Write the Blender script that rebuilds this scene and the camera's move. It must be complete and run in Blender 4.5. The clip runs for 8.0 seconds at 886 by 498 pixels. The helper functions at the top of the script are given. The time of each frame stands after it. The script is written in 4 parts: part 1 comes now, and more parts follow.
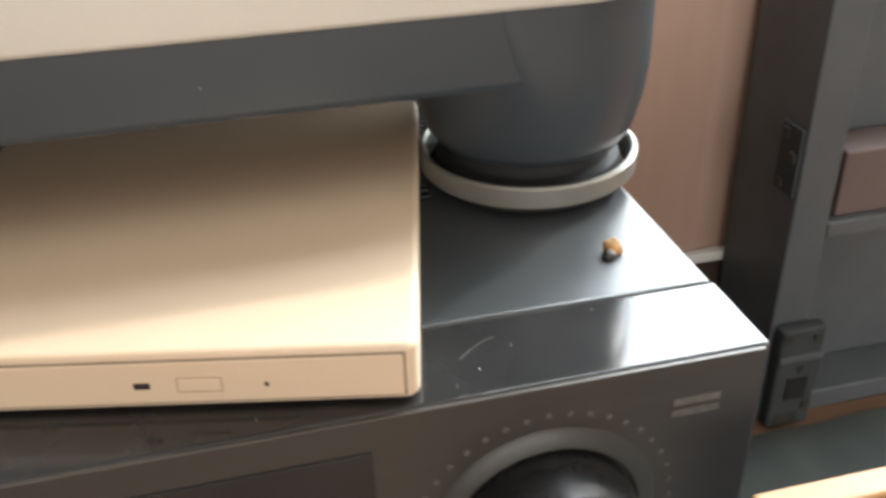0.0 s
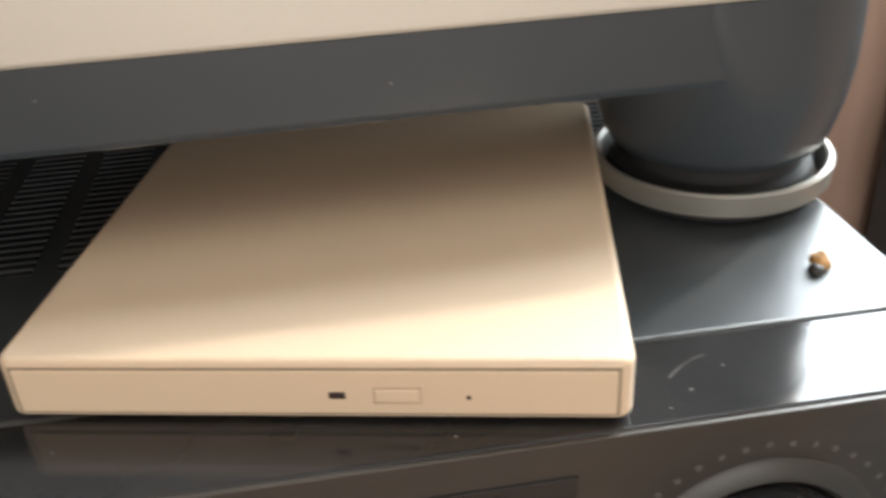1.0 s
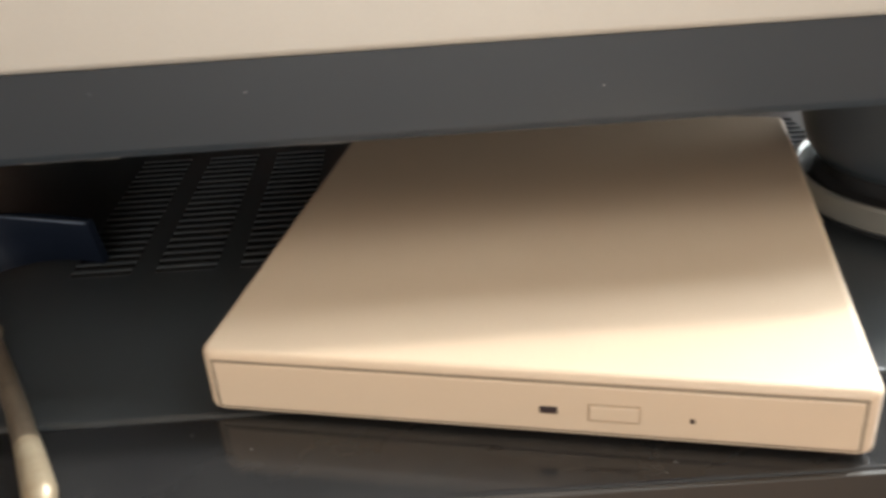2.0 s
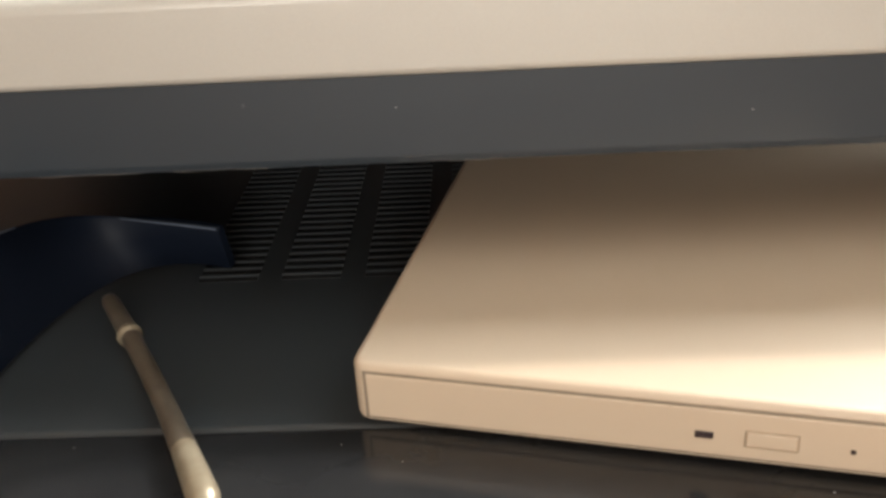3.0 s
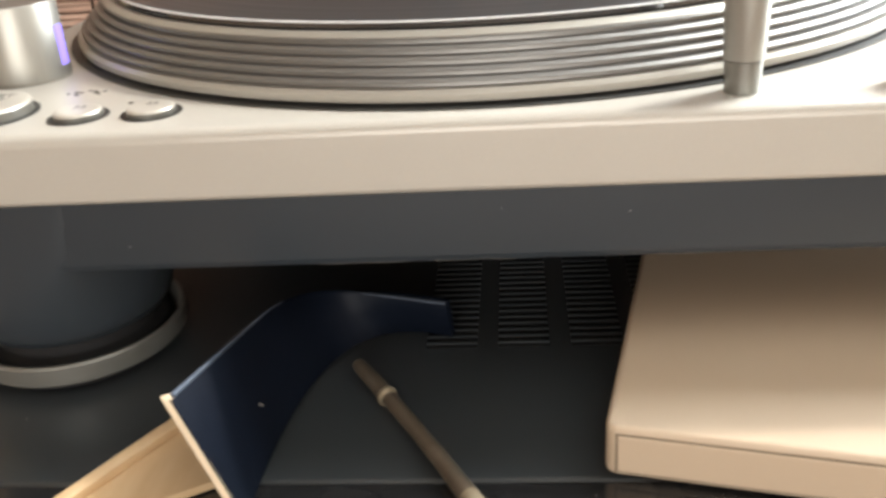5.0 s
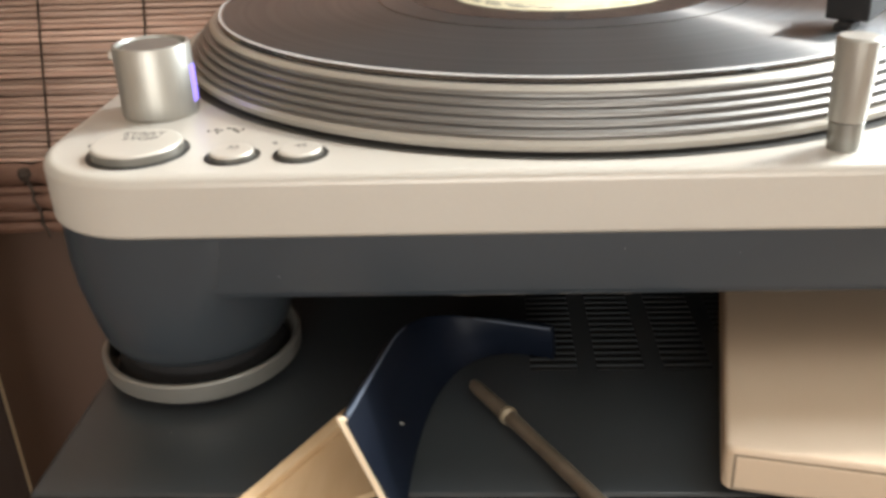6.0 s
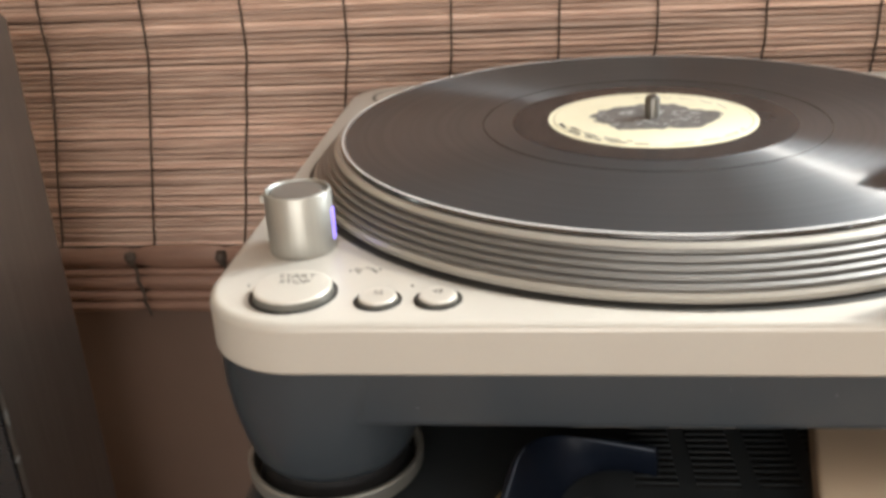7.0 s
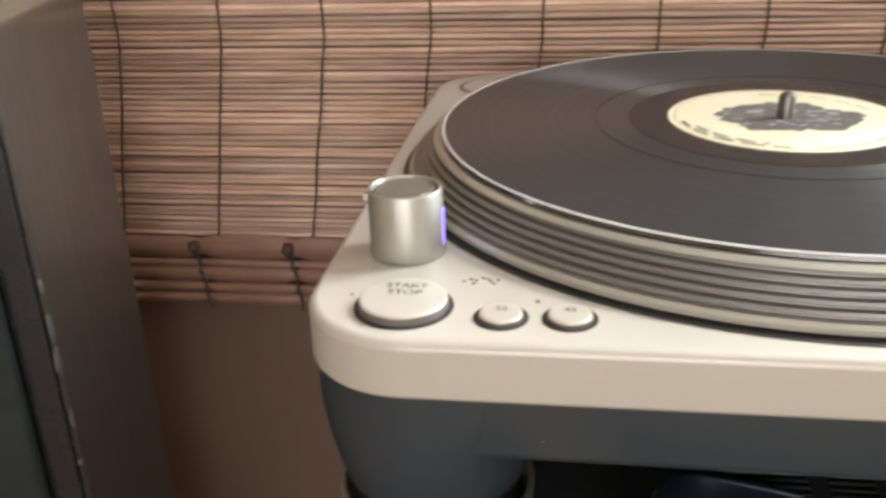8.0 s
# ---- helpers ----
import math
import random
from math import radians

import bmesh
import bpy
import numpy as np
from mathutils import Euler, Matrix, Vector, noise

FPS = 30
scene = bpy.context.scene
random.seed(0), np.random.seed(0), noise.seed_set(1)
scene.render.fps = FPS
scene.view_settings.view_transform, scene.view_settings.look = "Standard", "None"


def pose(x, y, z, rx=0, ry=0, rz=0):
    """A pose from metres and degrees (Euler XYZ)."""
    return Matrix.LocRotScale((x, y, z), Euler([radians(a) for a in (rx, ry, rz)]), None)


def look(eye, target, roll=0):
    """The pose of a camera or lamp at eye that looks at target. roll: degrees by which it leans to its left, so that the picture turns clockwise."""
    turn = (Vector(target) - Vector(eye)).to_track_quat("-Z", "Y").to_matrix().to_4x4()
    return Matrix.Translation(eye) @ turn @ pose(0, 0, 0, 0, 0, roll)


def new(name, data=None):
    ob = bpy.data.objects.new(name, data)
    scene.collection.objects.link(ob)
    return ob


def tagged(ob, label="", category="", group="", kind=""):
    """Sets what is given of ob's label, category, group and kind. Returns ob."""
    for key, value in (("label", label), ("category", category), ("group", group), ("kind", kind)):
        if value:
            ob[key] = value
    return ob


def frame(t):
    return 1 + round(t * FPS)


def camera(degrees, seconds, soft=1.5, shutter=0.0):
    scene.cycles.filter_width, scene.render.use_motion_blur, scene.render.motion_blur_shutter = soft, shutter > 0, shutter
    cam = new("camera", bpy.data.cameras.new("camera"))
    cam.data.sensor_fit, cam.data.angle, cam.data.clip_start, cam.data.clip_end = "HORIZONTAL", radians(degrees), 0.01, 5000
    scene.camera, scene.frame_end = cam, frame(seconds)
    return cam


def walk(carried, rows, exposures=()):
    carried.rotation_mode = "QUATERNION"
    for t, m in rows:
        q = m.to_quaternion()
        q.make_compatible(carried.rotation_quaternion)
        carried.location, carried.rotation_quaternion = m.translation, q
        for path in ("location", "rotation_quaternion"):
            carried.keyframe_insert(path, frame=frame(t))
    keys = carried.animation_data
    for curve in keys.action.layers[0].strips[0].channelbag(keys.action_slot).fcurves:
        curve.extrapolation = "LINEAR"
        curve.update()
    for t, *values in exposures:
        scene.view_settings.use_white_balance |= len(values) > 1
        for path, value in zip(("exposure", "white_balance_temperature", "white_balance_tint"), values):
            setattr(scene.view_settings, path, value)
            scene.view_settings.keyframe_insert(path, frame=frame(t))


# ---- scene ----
cam = camera(51.5, 8.0, soft=3.2, shutter=0.35)
PATH = [
    (0, (0.1283, -0.2199, 0.1312), (0.1769, -0.0104, 0.0036), -1.65),
    (0.2, (0.1248, -0.2199, 0.1311), (0.1668, -0.0066, 0.0077), -2.45),
    (0.3, (0.1231, -0.2199, 0.1311), (0.1616, -0.0057, 0.0080), -2.85),
    (0.5, (0.1184, -0.2167, 0.1276), (0.1538, -0.0021, 0.0045), -3.16),
    (0.8, (0.1104, -0.2085, 0.1254), (0.1447, 0.0050, 0.0001), -3.27),
    (1, (0.1050, -0.2031, 0.1239), (0.1312, 0.0123, -0.0001), -3.34),
    (1.2, (0.1002, -0.2028, 0.1241), (0.1179, 0.0158, 0.0044), -3.74),
    (1.5, (0.0931, -0.2023, 0.1244), (0.1051, 0.0188, 0.0084), -4.34),
    (2, (0.0823, -0.1939, 0.1181), (0.0818, 0.0266, 0.0003), -3.98),
    (2.2, (0.0778, -0.1935, 0.1245), (0.0680, 0.0276, 0.0083), -4.65),
    (3.3, (0.0563, -0.1940, 0.1203), (0.0465, 0.0269, 0.0037), -3.19),
    (3.5, (0.0586, -0.1916, 0.1168), (0.0499, 0.0286, -0.0013), -3.34),
    (4, (0.0555, -0.2001, 0.1226), (0.0510, 0.0223, 0.0085), -2.59),
    (4.3, (0.0436, -0.2063, 0.1300), (0.0332, 0.0145, 0.0131), -2.57),
    (4.5, (0.0356, -0.2104, 0.1350), (0.0245, 0.0124, 0.0221), -2.56),
    (4.7, (0.0260, -0.2173, 0.1441), (0.0058, 0.0066, 0.0347), -3.54),
    (4.8, (0.0212, -0.2207, 0.1486), (0.0010, 0.0041, 0.0410), -4.03),
    (5, (0.0121, -0.2263, 0.1542), (-0.0094, -0.0012, 0.0476), -4.10),
    (5.2, (0.0060, -0.2283, 0.1544), (-0.0184, -0.0034, 0.0480), -3.90),
    (6.3, (-0.0446, -0.2514, 0.1894), (-0.0557, -0.0261, 0.0817), -1.99),
    (6.5, (-0.0494, -0.2519, 0.1973), (-0.0640, -0.0262, 0.0907), -2.33),
    (6.7, (-0.0522, -0.2581, 0.2079), (-0.0752, -0.0308, 0.1064), -2.64),
    (6.8, (-0.0537, -0.2611, 0.2133), (-0.0788, -0.0339, 0.1123), -2.79),
    (7, (-0.0565, -0.2673, 0.2239), (-0.0818, -0.0384, 0.1267), -3.10),
    (7.2, (-0.0597, -0.2701, 0.2264), (-0.0872, -0.0394, 0.1341), -2.78),
    (7.5, (-0.0644, -0.2742, 0.2302), (-0.0925, -0.0439, 0.1371), -2.29),
    (7.8, (-0.0796, -0.2497, 0.2216), (-0.1102, -0.0214, 0.1245), -2.21),
    (8, (-0.0897, -0.2333, 0.2159), (-0.1253, -0.0066, 0.1168), -2.16),
]
walk(cam, [(t, look(eye, target, roll)) for t, eye, target, roll in PATH])

# ---- daylight through the window, and an added fill lamp in front ----
world = bpy.data.worlds.new("sky")
scene.world = world
world.use_nodes = True
wn = world.node_tree.nodes
sky = wn.new("ShaderNodeTexSky")
sky.sky_type, sky.sun_disc = "NISHITA", False
SUN_WAY = Vector((1.0, 0.60, 0.95)).normalized()      # towards the sun
sky.sun_elevation = math.asin(SUN_WAY.z)
sky.sun_rotation = math.atan2(SUN_WAY.x, SUN_WAY.y)
world.node_tree.links.new(sky.outputs["Color"], wn["Background"].inputs["Color"])
wn["Background"].inputs["Strength"].default_value = 0.12

sun = new("sun", bpy.data.lights.new("sun", "SUN"))
sun.data.energy, sun.data.angle, sun.data.color = 2.6, radians(2.6), (1.0, 0.95, 0.87)
sun.matrix_world = look(SUN_WAY * 5, (0, 0, 0))


def window_light(name, m, w, h, power, colour):
    """An area lamp in an opening, for the window's sky light and the added front fill."""
    data = bpy.data.lights.new(name, "AREA")
    data.shape, data.size, data.size_y, data.energy, data.color = "RECTANGLE", w, h, power, colour
    lamp = new(name, data)
    lamp.matrix_world = m
    return lamp


window_light("window_light", look((1.19, 0.46, 0.775), (1.19, -1.0, 0.775)), 1.46, 1.27, 118.0, (0.86, 0.95, 1.0))
# made-up source: fill for the front faces, standing in for bounced room light
window_light("front_fill_light", look((0.15, -2.9, 0.42), (0.15, 0.0, 0.42)), 1.9, 1.1, 46.0, (1.0, 0.945, 0.885))
scene.view_settings.exposure = 0.30


# ---- materials ----
def material(name, colour, rough=0.5, metal=0.0, tint=None, scale=60.0, detail=0.35, bump=0.0, bump_scale=400.0, coat=0.0, stretch=(1, 1, 1), fine=0.0):
    """A surface with broad mottling (tint), fine grain and relief, in object space at real size."""
    mat = bpy.data.materials.new(name)
    mat.use_nodes = True
    nt = mat.node_tree
    n, l = nt.nodes, nt.links
    bsdf = n["Principled BSDF"]
    bsdf.inputs["Metallic"].default_value = metal
    bsdf.inputs["Coat Weight"].default_value = coat
    bsdf.inputs["Coat Roughness"].default_value = 0.12
    geo = n.new("ShaderNodeNewGeometry")
    mapping = n.new("ShaderNodeMapping")
    mapping.inputs["Scale"].default_value = stretch
    l.new(geo.outputs["Position"], mapping.inputs["Vector"])
    broad = n.new("ShaderNodeTexNoise")
    broad.inputs["Scale"].default_value, broad.inputs["Detail"].default_value = scale, 6.0
    l.new(mapping.outputs["Vector"], broad.inputs["Vector"])
    grain = n.new("ShaderNodeTexNoise")
    grain.inputs["Scale"].default_value, grain.inputs["Detail"].default_value = bump_scale, 3.0
    l.new(mapping.outputs["Vector"], grain.inputs["Vector"])
    ramp = n.new("ShaderNodeMapRange")
    ramp.inputs["From Min"].default_value, ramp.inputs["From Max"].default_value = 0.2, 0.85
    l.new(broad.outputs["Fac"], ramp.inputs["Value"])
    mix = n.new("ShaderNodeMix")
    mix.data_type = "RGBA"
    mix.inputs["A"].default_value = (*colour, 1)
    mix.inputs["B"].default_value = (*(tint or [c * (1 - detail) for c in colour]), 1)
    l.new(ramp.outputs["Result"], mix.inputs["Factor"])
    out = mix.outputs["Result"]
    if fine:
        speck = n.new("ShaderNodeMix")
        speck.data_type, speck.blend_type = "RGBA", "MULTIPLY"
        l.new(out, speck.inputs["A"])
        fr = n.new("ShaderNodeMapRange")
        fr.inputs["From Min"].default_value, fr.inputs["From Max"].default_value = 0.3, 0.7
        fr.inputs["To Min"].default_value, fr.inputs["To Max"].default_value = 1 - fine, 1.0
        l.new(grain.outputs["Fac"], fr.inputs["Value"])
        l.new(fr.outputs["Result"], speck.inputs["B"])
        speck.inputs["Factor"].default_value = 1.0
        out = speck.outputs["Result"]
    l.new(out, bsdf.inputs["Base Color"])
    rr = n.new("ShaderNodeMapRange")
    rr.inputs["To Min"].default_value, rr.inputs["To Max"].default_value = max(0.02, rough - 0.06), min(1.0, rough + 0.08)
    l.new(broad.outputs["Fac"], rr.inputs["Value"])
    l.new(rr.outputs["Result"], bsdf.inputs["Roughness"])
    if bump:
        b = n.new("ShaderNodeBump")
        b.inputs["Strength"].default_value, b.inputs["Distance"].default_value = bump, 0.0006
        l.new(grain.outputs["Fac"], b.inputs["Height"])
        l.new(b.outputs["Normal"], bsdf.inputs["Normal"])
    return mat


SILVER = material("silver_paint", (0.54, 0.515, 0.46), 0.34, 0.12, tint=(0.50, 0.468, 0.415), scale=14, bump=0.05, bump_scale=2500, fine=0.05)
PLATTER = material("turned_aluminium", (0.25, 0.24, 0.225), 0.42, 0.6, detail=0.15, scale=40, stretch=(1, 1, 8))
PLATTERLIP = material("polished_platter_edge", (0.44, 0.415, 0.365), 0.32, 0.35, detail=0.12, scale=30)
CHROME = material("brushed_steel", (0.62, 0.60, 0.54), 0.3, 0.9, detail=0.12, scale=80, stretch=(6, 6, 0.4))
KNOBSTEEL = material("matt_brushed_steel", (0.44, 0.43, 0.39), 0.42, 0.7, detail=0.12, scale=80, stretch=(6, 6, 0.4))
SPINDLE = material("dull_spindle_steel", (0.16, 0.15, 0.135), 0.35, 0.8, detail=0.15, scale=90)
BLACK = material("black_satin_plastic", (0.033, 0.041, 0.049), 0.30, tint=(0.037, 0.045, 0.053), scale=5, bump=0.03, bump_scale=2200)
RUBBER = material("black_rubber", (0.012, 0.012, 0.013), 0.8, scale=90, bump=0.2)
RING = material("foot_ring_aluminium", (0.28, 0.275, 0.25), 0.38, 0.6, detail=0.15, scale=60, stretch=(1, 1, 5))
COVER = material("black_painted_steel", (0.034, 0.039, 0.042), 0.30, tint=(0.041, 0.045, 0.048), scale=22, bump=0.18, bump_scale=2600)
COVER.node_tree.nodes["Principled BSDF"].inputs["Specular IOR Level"].default_value = 0.65
KNOB = material("satin_black_knob", (0.014, 0.014, 0.015), 0.26, detail=0.2, scale=60)
PANEL = material("black_gloss_panel", (0.016, 0.016, 0.017), 0.10, tint=(0.026, 0.026, 0.026), scale=35, bump=0.02, bump_scale=900)
FRONT = material("dark_brushed_front", (0.05, 0.045, 0.04), 0.36, 0.35, tint=(0.062, 0.056, 0.05), scale=30, stretch=(0.3, 1, 6), bump=0.04)
DIAL = material("dial_ring_grey", (0.045, 0.044, 0.040), 0.45, 0.3, detail=0.2)
DIMPRINT = material("dim_grey_print", (0.105, 0.10, 0.09), 0.6, detail=0.5, scale=500)
PRINT = material("faded_grey_print", (0.22, 0.21, 0.19), 0.6, detail=0.3, scale=300)
DARKPRINT = material("dark_print", (0.035, 0.032, 0.03), 0.6)
SLOT = material("vent_dark", (0.006, 0.006, 0.006), 0.8)
DRIVE = material("warm_white_plastic", (0.595, 0.465, 0.335), 0.42, detail=0.04, scale=30, bump=0.08, bump_scale=3500, fine=0.03)
DRIVESEAM = material("seam_shadow_plastic", (0.30, 0.235, 0.17), 0.7)
LENS = material("dark_indicator", (0.045, 0.03, 0.03), 0.25)
VINYL_RUN = material("vinyl_run_out", (0.013, 0.017, 0.020), 0.24, detail=0.2, scale=50)
VINYL_RUN.node_tree.nodes["Principled BSDF"].inputs["Specular IOR Level"].default_value = 0.3
VINYL_RIM = material("vinyl_rim", (0.02, 0.02, 0.021), 0.12, detail=0.2, scale=50, coat=1.0)
VINYL_RIM.node_tree.nodes["Principled BSDF"].inputs["Specular IOR Level"].default_value = 1.0
# pale colour standing in for the bright reflection along the record's rim
RIMSHINE = material("painted_rim_shine", (0.72, 0.72, 0.71), 0.3, detail=0.25, scale=120)
LABEL = material("cream_label_paper", (0.80, 0.74, 0.54), 0.6, tint=(0.74, 0.67, 0.46), scale=45, bump=0.05)
LABELDARK = material("label_print_dark", (0.07, 0.065, 0.062), 0.55, tint=(0.20, 0.185, 0.165), scale=330)
BUTTON = material("button_silver", (0.58, 0.55, 0.49), 0.35, 0.3, detail=0.06)
GAP = material("button_gap", (0.035, 0.034, 0.031), 0.5)
# darker grey that paints shade on the button sides; also the well's rim
SHADESIDE_RIM = material("shaded_side_and_rim_grey", (0.17, 0.165, 0.145), 0.4, 0.3, detail=0.15, scale=120)
BLUEBODY = material("dark_blue_plastic", (0.0045, 0.0068, 0.0125), 0.45, tint=(0.006, 0.009, 0.017), scale=60, bump=0.1, bump_scale=900)
BLUEBODY.node_tree.nodes["Principled BSDF"].inputs["Specular IOR Level"].default_value = 0.10
# pale blue for the brush's worn edge and the highlight painted along it
WORNHIGHLIGHT = material("worn_blue_highlight", (0.10, 0.125, 0.17), 0.5, tint=(0.03, 0.04, 0.06), scale=160)
CREAMWOOD = material("pale_wood", (0.68, 0.50, 0.30), 0.5, tint=(0.52, 0.34, 0.18), scale=45, stretch=(3, 0.5, 3), bump=0.1)
CREAMEDGE = material("cream_edge", (0.74, 0.60, 0.42), 0.55, detail=0.12)
STICK = material("tan_worn_tube", (0.19, 0.150, 0.11), 0.34, 0.4, tint=(0.10, 0.075, 0.05), scale=140, bump=0.15)
STICKTIP = material("pale_tip", (0.40, 0.34, 0.24), 0.36, 0.4, tint=(0.24, 0.185, 0.12), scale=160, bump=0.1)
BROWNWALL = material("brown_wall", (0.17, 0.108, 0.080), 0.65, tint=(0.145, 0.09, 0.066), scale=9, bump=0.15, bump_scale=150)
CREAMWALL = material("cream_wall", (0.74, 0.66, 0.48), 0.8, detail=0.1, scale=6, bump=0.1, bump_scale=120)
ROOMWALL = material("room_wall", (0.42, 0.31, 0.22), 0.85, detail=0.12, scale=3)
FLOOR = material("wood_floor", (0.16, 0.09, 0.05), 0.45, tint=(0.10, 0.055, 0.03), scale=14, stretch=(0.4, 5, 1), bump=0.1)
CEILING = material("ceiling_paint", (0.58, 0.56, 0.53), 0.9, detail=0.06, scale=4)
BENCH = material("dark_bench_wood", (0.04, 0.028, 0.02), 0.45, tint=(0.06, 0.04, 0.028), scale=30, stretch=(0.4, 4, 4), bump=0.1)
RACK = material("slate_black_board", (0.085, 0.096, 0.105), 0.5, tint=(0.062, 0.070, 0.078), scale=20, bump=0.08)
GREYBOX = material("dark_grey_plastic", (0.035, 0.040, 0.042), 0.7, tint=(0.05, 0.056, 0.058), scale=40, bump=0.1)
GREYBOX.node_tree.nodes["Principled BSDF"].inputs["Specular IOR Level"].default_value = 0.3
CLOTH = material("grey_green_cloth", (0.022, 0.027, 0.025), 0.95, tint=(0.036, 0.042, 0.038), scale=22, bump=0.3, bump_scale=900)
SPEAKER = material("speaker_brown_vinyl", (0.055, 0.046, 0.038), 0.5, tint=(0.046, 0.038, 0.032), scale=25, stretch=(5, 5, 0.4), bump=0.08, coat=0.6)
GRILLE = material("grille_cloth", (0.018, 0.022, 0.021), 0.8, tint=(0.028, 0.034, 0.032), scale=60, bump=0.5, bump_scale=1500)
GRILLE.node_tree.nodes["Principled BSDF"].inputs["Specular IOR Level"].default_value = 0.2
WHITEPAINT = material("white_paint", (0.75, 0.74, 0.70), 0.5, detail=0.06)
ORANGEWOOD = material("orange_pine", (0.36, 0.19, 0.075), 0.6, tint=(0.29, 0.145, 0.055), scale=60, stretch=(0.5, 4, 4), bump=0.1)
CRUMB = material("crumb_orange", (0.55, 0.30, 0.11), 0.8, tint=(0.12, 0.08, 0.05), scale=350, bump=0.4)
CORD = material("dark_cord", (0.085, 0.058, 0.042), 0.8)
DUST = material("pale_dust", (0.55, 0.54, 0.52), 0.9)


def bamboo_material():
    mat = material("stained_bamboo", (0.72, 0.52, 0.41), 0.5, tint=(0.38, 0.225, 0.165), scale=70, stretch=(0.35, 3, 3), bump=0.25, bump_scale=500)
    n, l = mat.node_tree.nodes, mat.node_tree.links
    bsdf = n["Principled BSDF"]
    old = bsdf.inputs["Base Color"].links[0].from_socket
    info = n.new("ShaderNodeObjectInfo")
    mr = n.new("ShaderNodeMapRange")
    mr.inputs["To Min"].default_value, mr.inputs["To Max"].default_value = 0.62, 1.3
    l.new(info.outputs["Random"], mr.inputs["Value"])
    mix = n.new("ShaderNodeMix")
    mix.data_type, mix.blend_type = "RGBA", "MULTIPLY"
    mix.inputs["Factor"].default_value = 1.0
    l.new(old, mix.inputs["A"])
    l.new(mr.outputs["Result"], mix.inputs["B"])
    l.new(mix.outputs["Result"], bsdf.inputs["Base Color"])
    return mat


BAMBOO = bamboo_material()
HEMWOOD = material("dark_hem_bamboo", (0.30, 0.170, 0.118), 0.5, tint=(0.19, 0.100, 0.068), scale=70, stretch=(0.4, 3, 3), bump=0.25, bump_scale=500)


def vinyl_material():
    """Black vinyl: fine concentric grooves, which stretch the gloss across them."""
    mat = bpy.data.materials.new("vinyl_grooves")
    mat.use_nodes = True
    n, l = mat.node_tree.nodes, mat.node_tree.links
    bsdf = n["Principled BSDF"]
    bsdf.inputs["Base Color"].default_value = (0.019, 0.025, 0.029, 1)
    bsdf.inputs["IOR"].default_value = 1.55
    bsdf.inputs["Roughness"].default_value = 0.34
    bsdf.inputs["Anisotropic"].default_value = 1.0
    bsdf.inputs["Anisotropic Rotation"].default_value = 0.25
    bsdf.inputs["Specular IOR Level"].default_value = 0.85
    tangent = n.new("ShaderNodeTangent")
    tangent.direction_type, tangent.axis = "RADIAL", "Z"
    l.new(tangent.outputs["Tangent"], bsdf.inputs["Tangent"])
    coord = n.new("ShaderNodeTexCoord")
    length = n.new("ShaderNodeVectorMath")
    length.operation = "LENGTH"
    l.new(coord.outputs["Object"], length.inputs[0])
    bands = n.new("ShaderNodeTexNoise")
    bands.noise_dimensions = "1D"
    bands.inputs["Scale"].default_value, bands.inputs["Detail"].default_value = 260.0, 5.0
    l.new(length.outputs["Value"], bands.inputs["W"])
    mr = n.new("ShaderNodeMapRange")
    mr.inputs["To Min"].default_value, mr.inputs["To Max"].default_value = 0.27, 0.38
    l.new(bands.outputs["Fac"], mr.inputs["Value"])
    l.new(mr.outputs["Result"], bsdf.inputs["Roughness"])
    return mat


VINYL = vinyl_material()
GLOW = bpy.data.materials.new("violet_strobe_lamp")
GLOW.use_nodes = True
GLOW.node_tree.nodes["Principled BSDF"].inputs["Base Color"].default_value = (0.2, 0.15, 0.6, 1)
GLOW.node_tree.nodes["Principled BSDF"].inputs["Emission Color"].default_value = (0.30, 0.22, 1.0, 1)
GLOW.node_tree.nodes["Principled BSDF"].inputs["Emission Strength"].default_value = 1.1


# ---- shapes ----
def finish(bm, smooth=35, broad=0, level=False):
    bmesh.ops.recalc_face_normals(bm, faces=bm.faces)
    if smooth:
        for fc in bm.faces:
            fc.smooth = True
        for e in bm.edges:
            e.smooth = len(e.link_faces) == 2 and e.calc_face_angle(0) < radians(smooth)
        areas = sorted(fc.calc_area() for fc in bm.faces)
        limit = broad * areas[len(areas) // 2] if broad else 1e9
        for fc in bm.faces:          # broad flat faces keep their own normal
            if fc.calc_area() > limit or len(fc.verts) > 4 or (level and abs(fc.normal.z) > 0.9995):
                fc.smooth = False
    return bm


def box(lo, hi, bevel=0.0, segments=3, m=None):
    bm = bmesh.new()
    bmesh.ops.create_cube(bm, size=1.0)
    lo, hi = Vector(lo), Vector(hi)
    for v in bm.verts:
        v.co = Vector([(a + b) / 2 + c * (b - a) for a, b, c in zip(lo, hi, v.co)])
    if bevel:
        bmesh.ops.bevel(bm, geom=list(bm.edges), offset=bevel, segments=segments, profile=0.5, affect="EDGES")
    if m:
        bm.transform(m)
    return finish(bm, 40, broad=10)


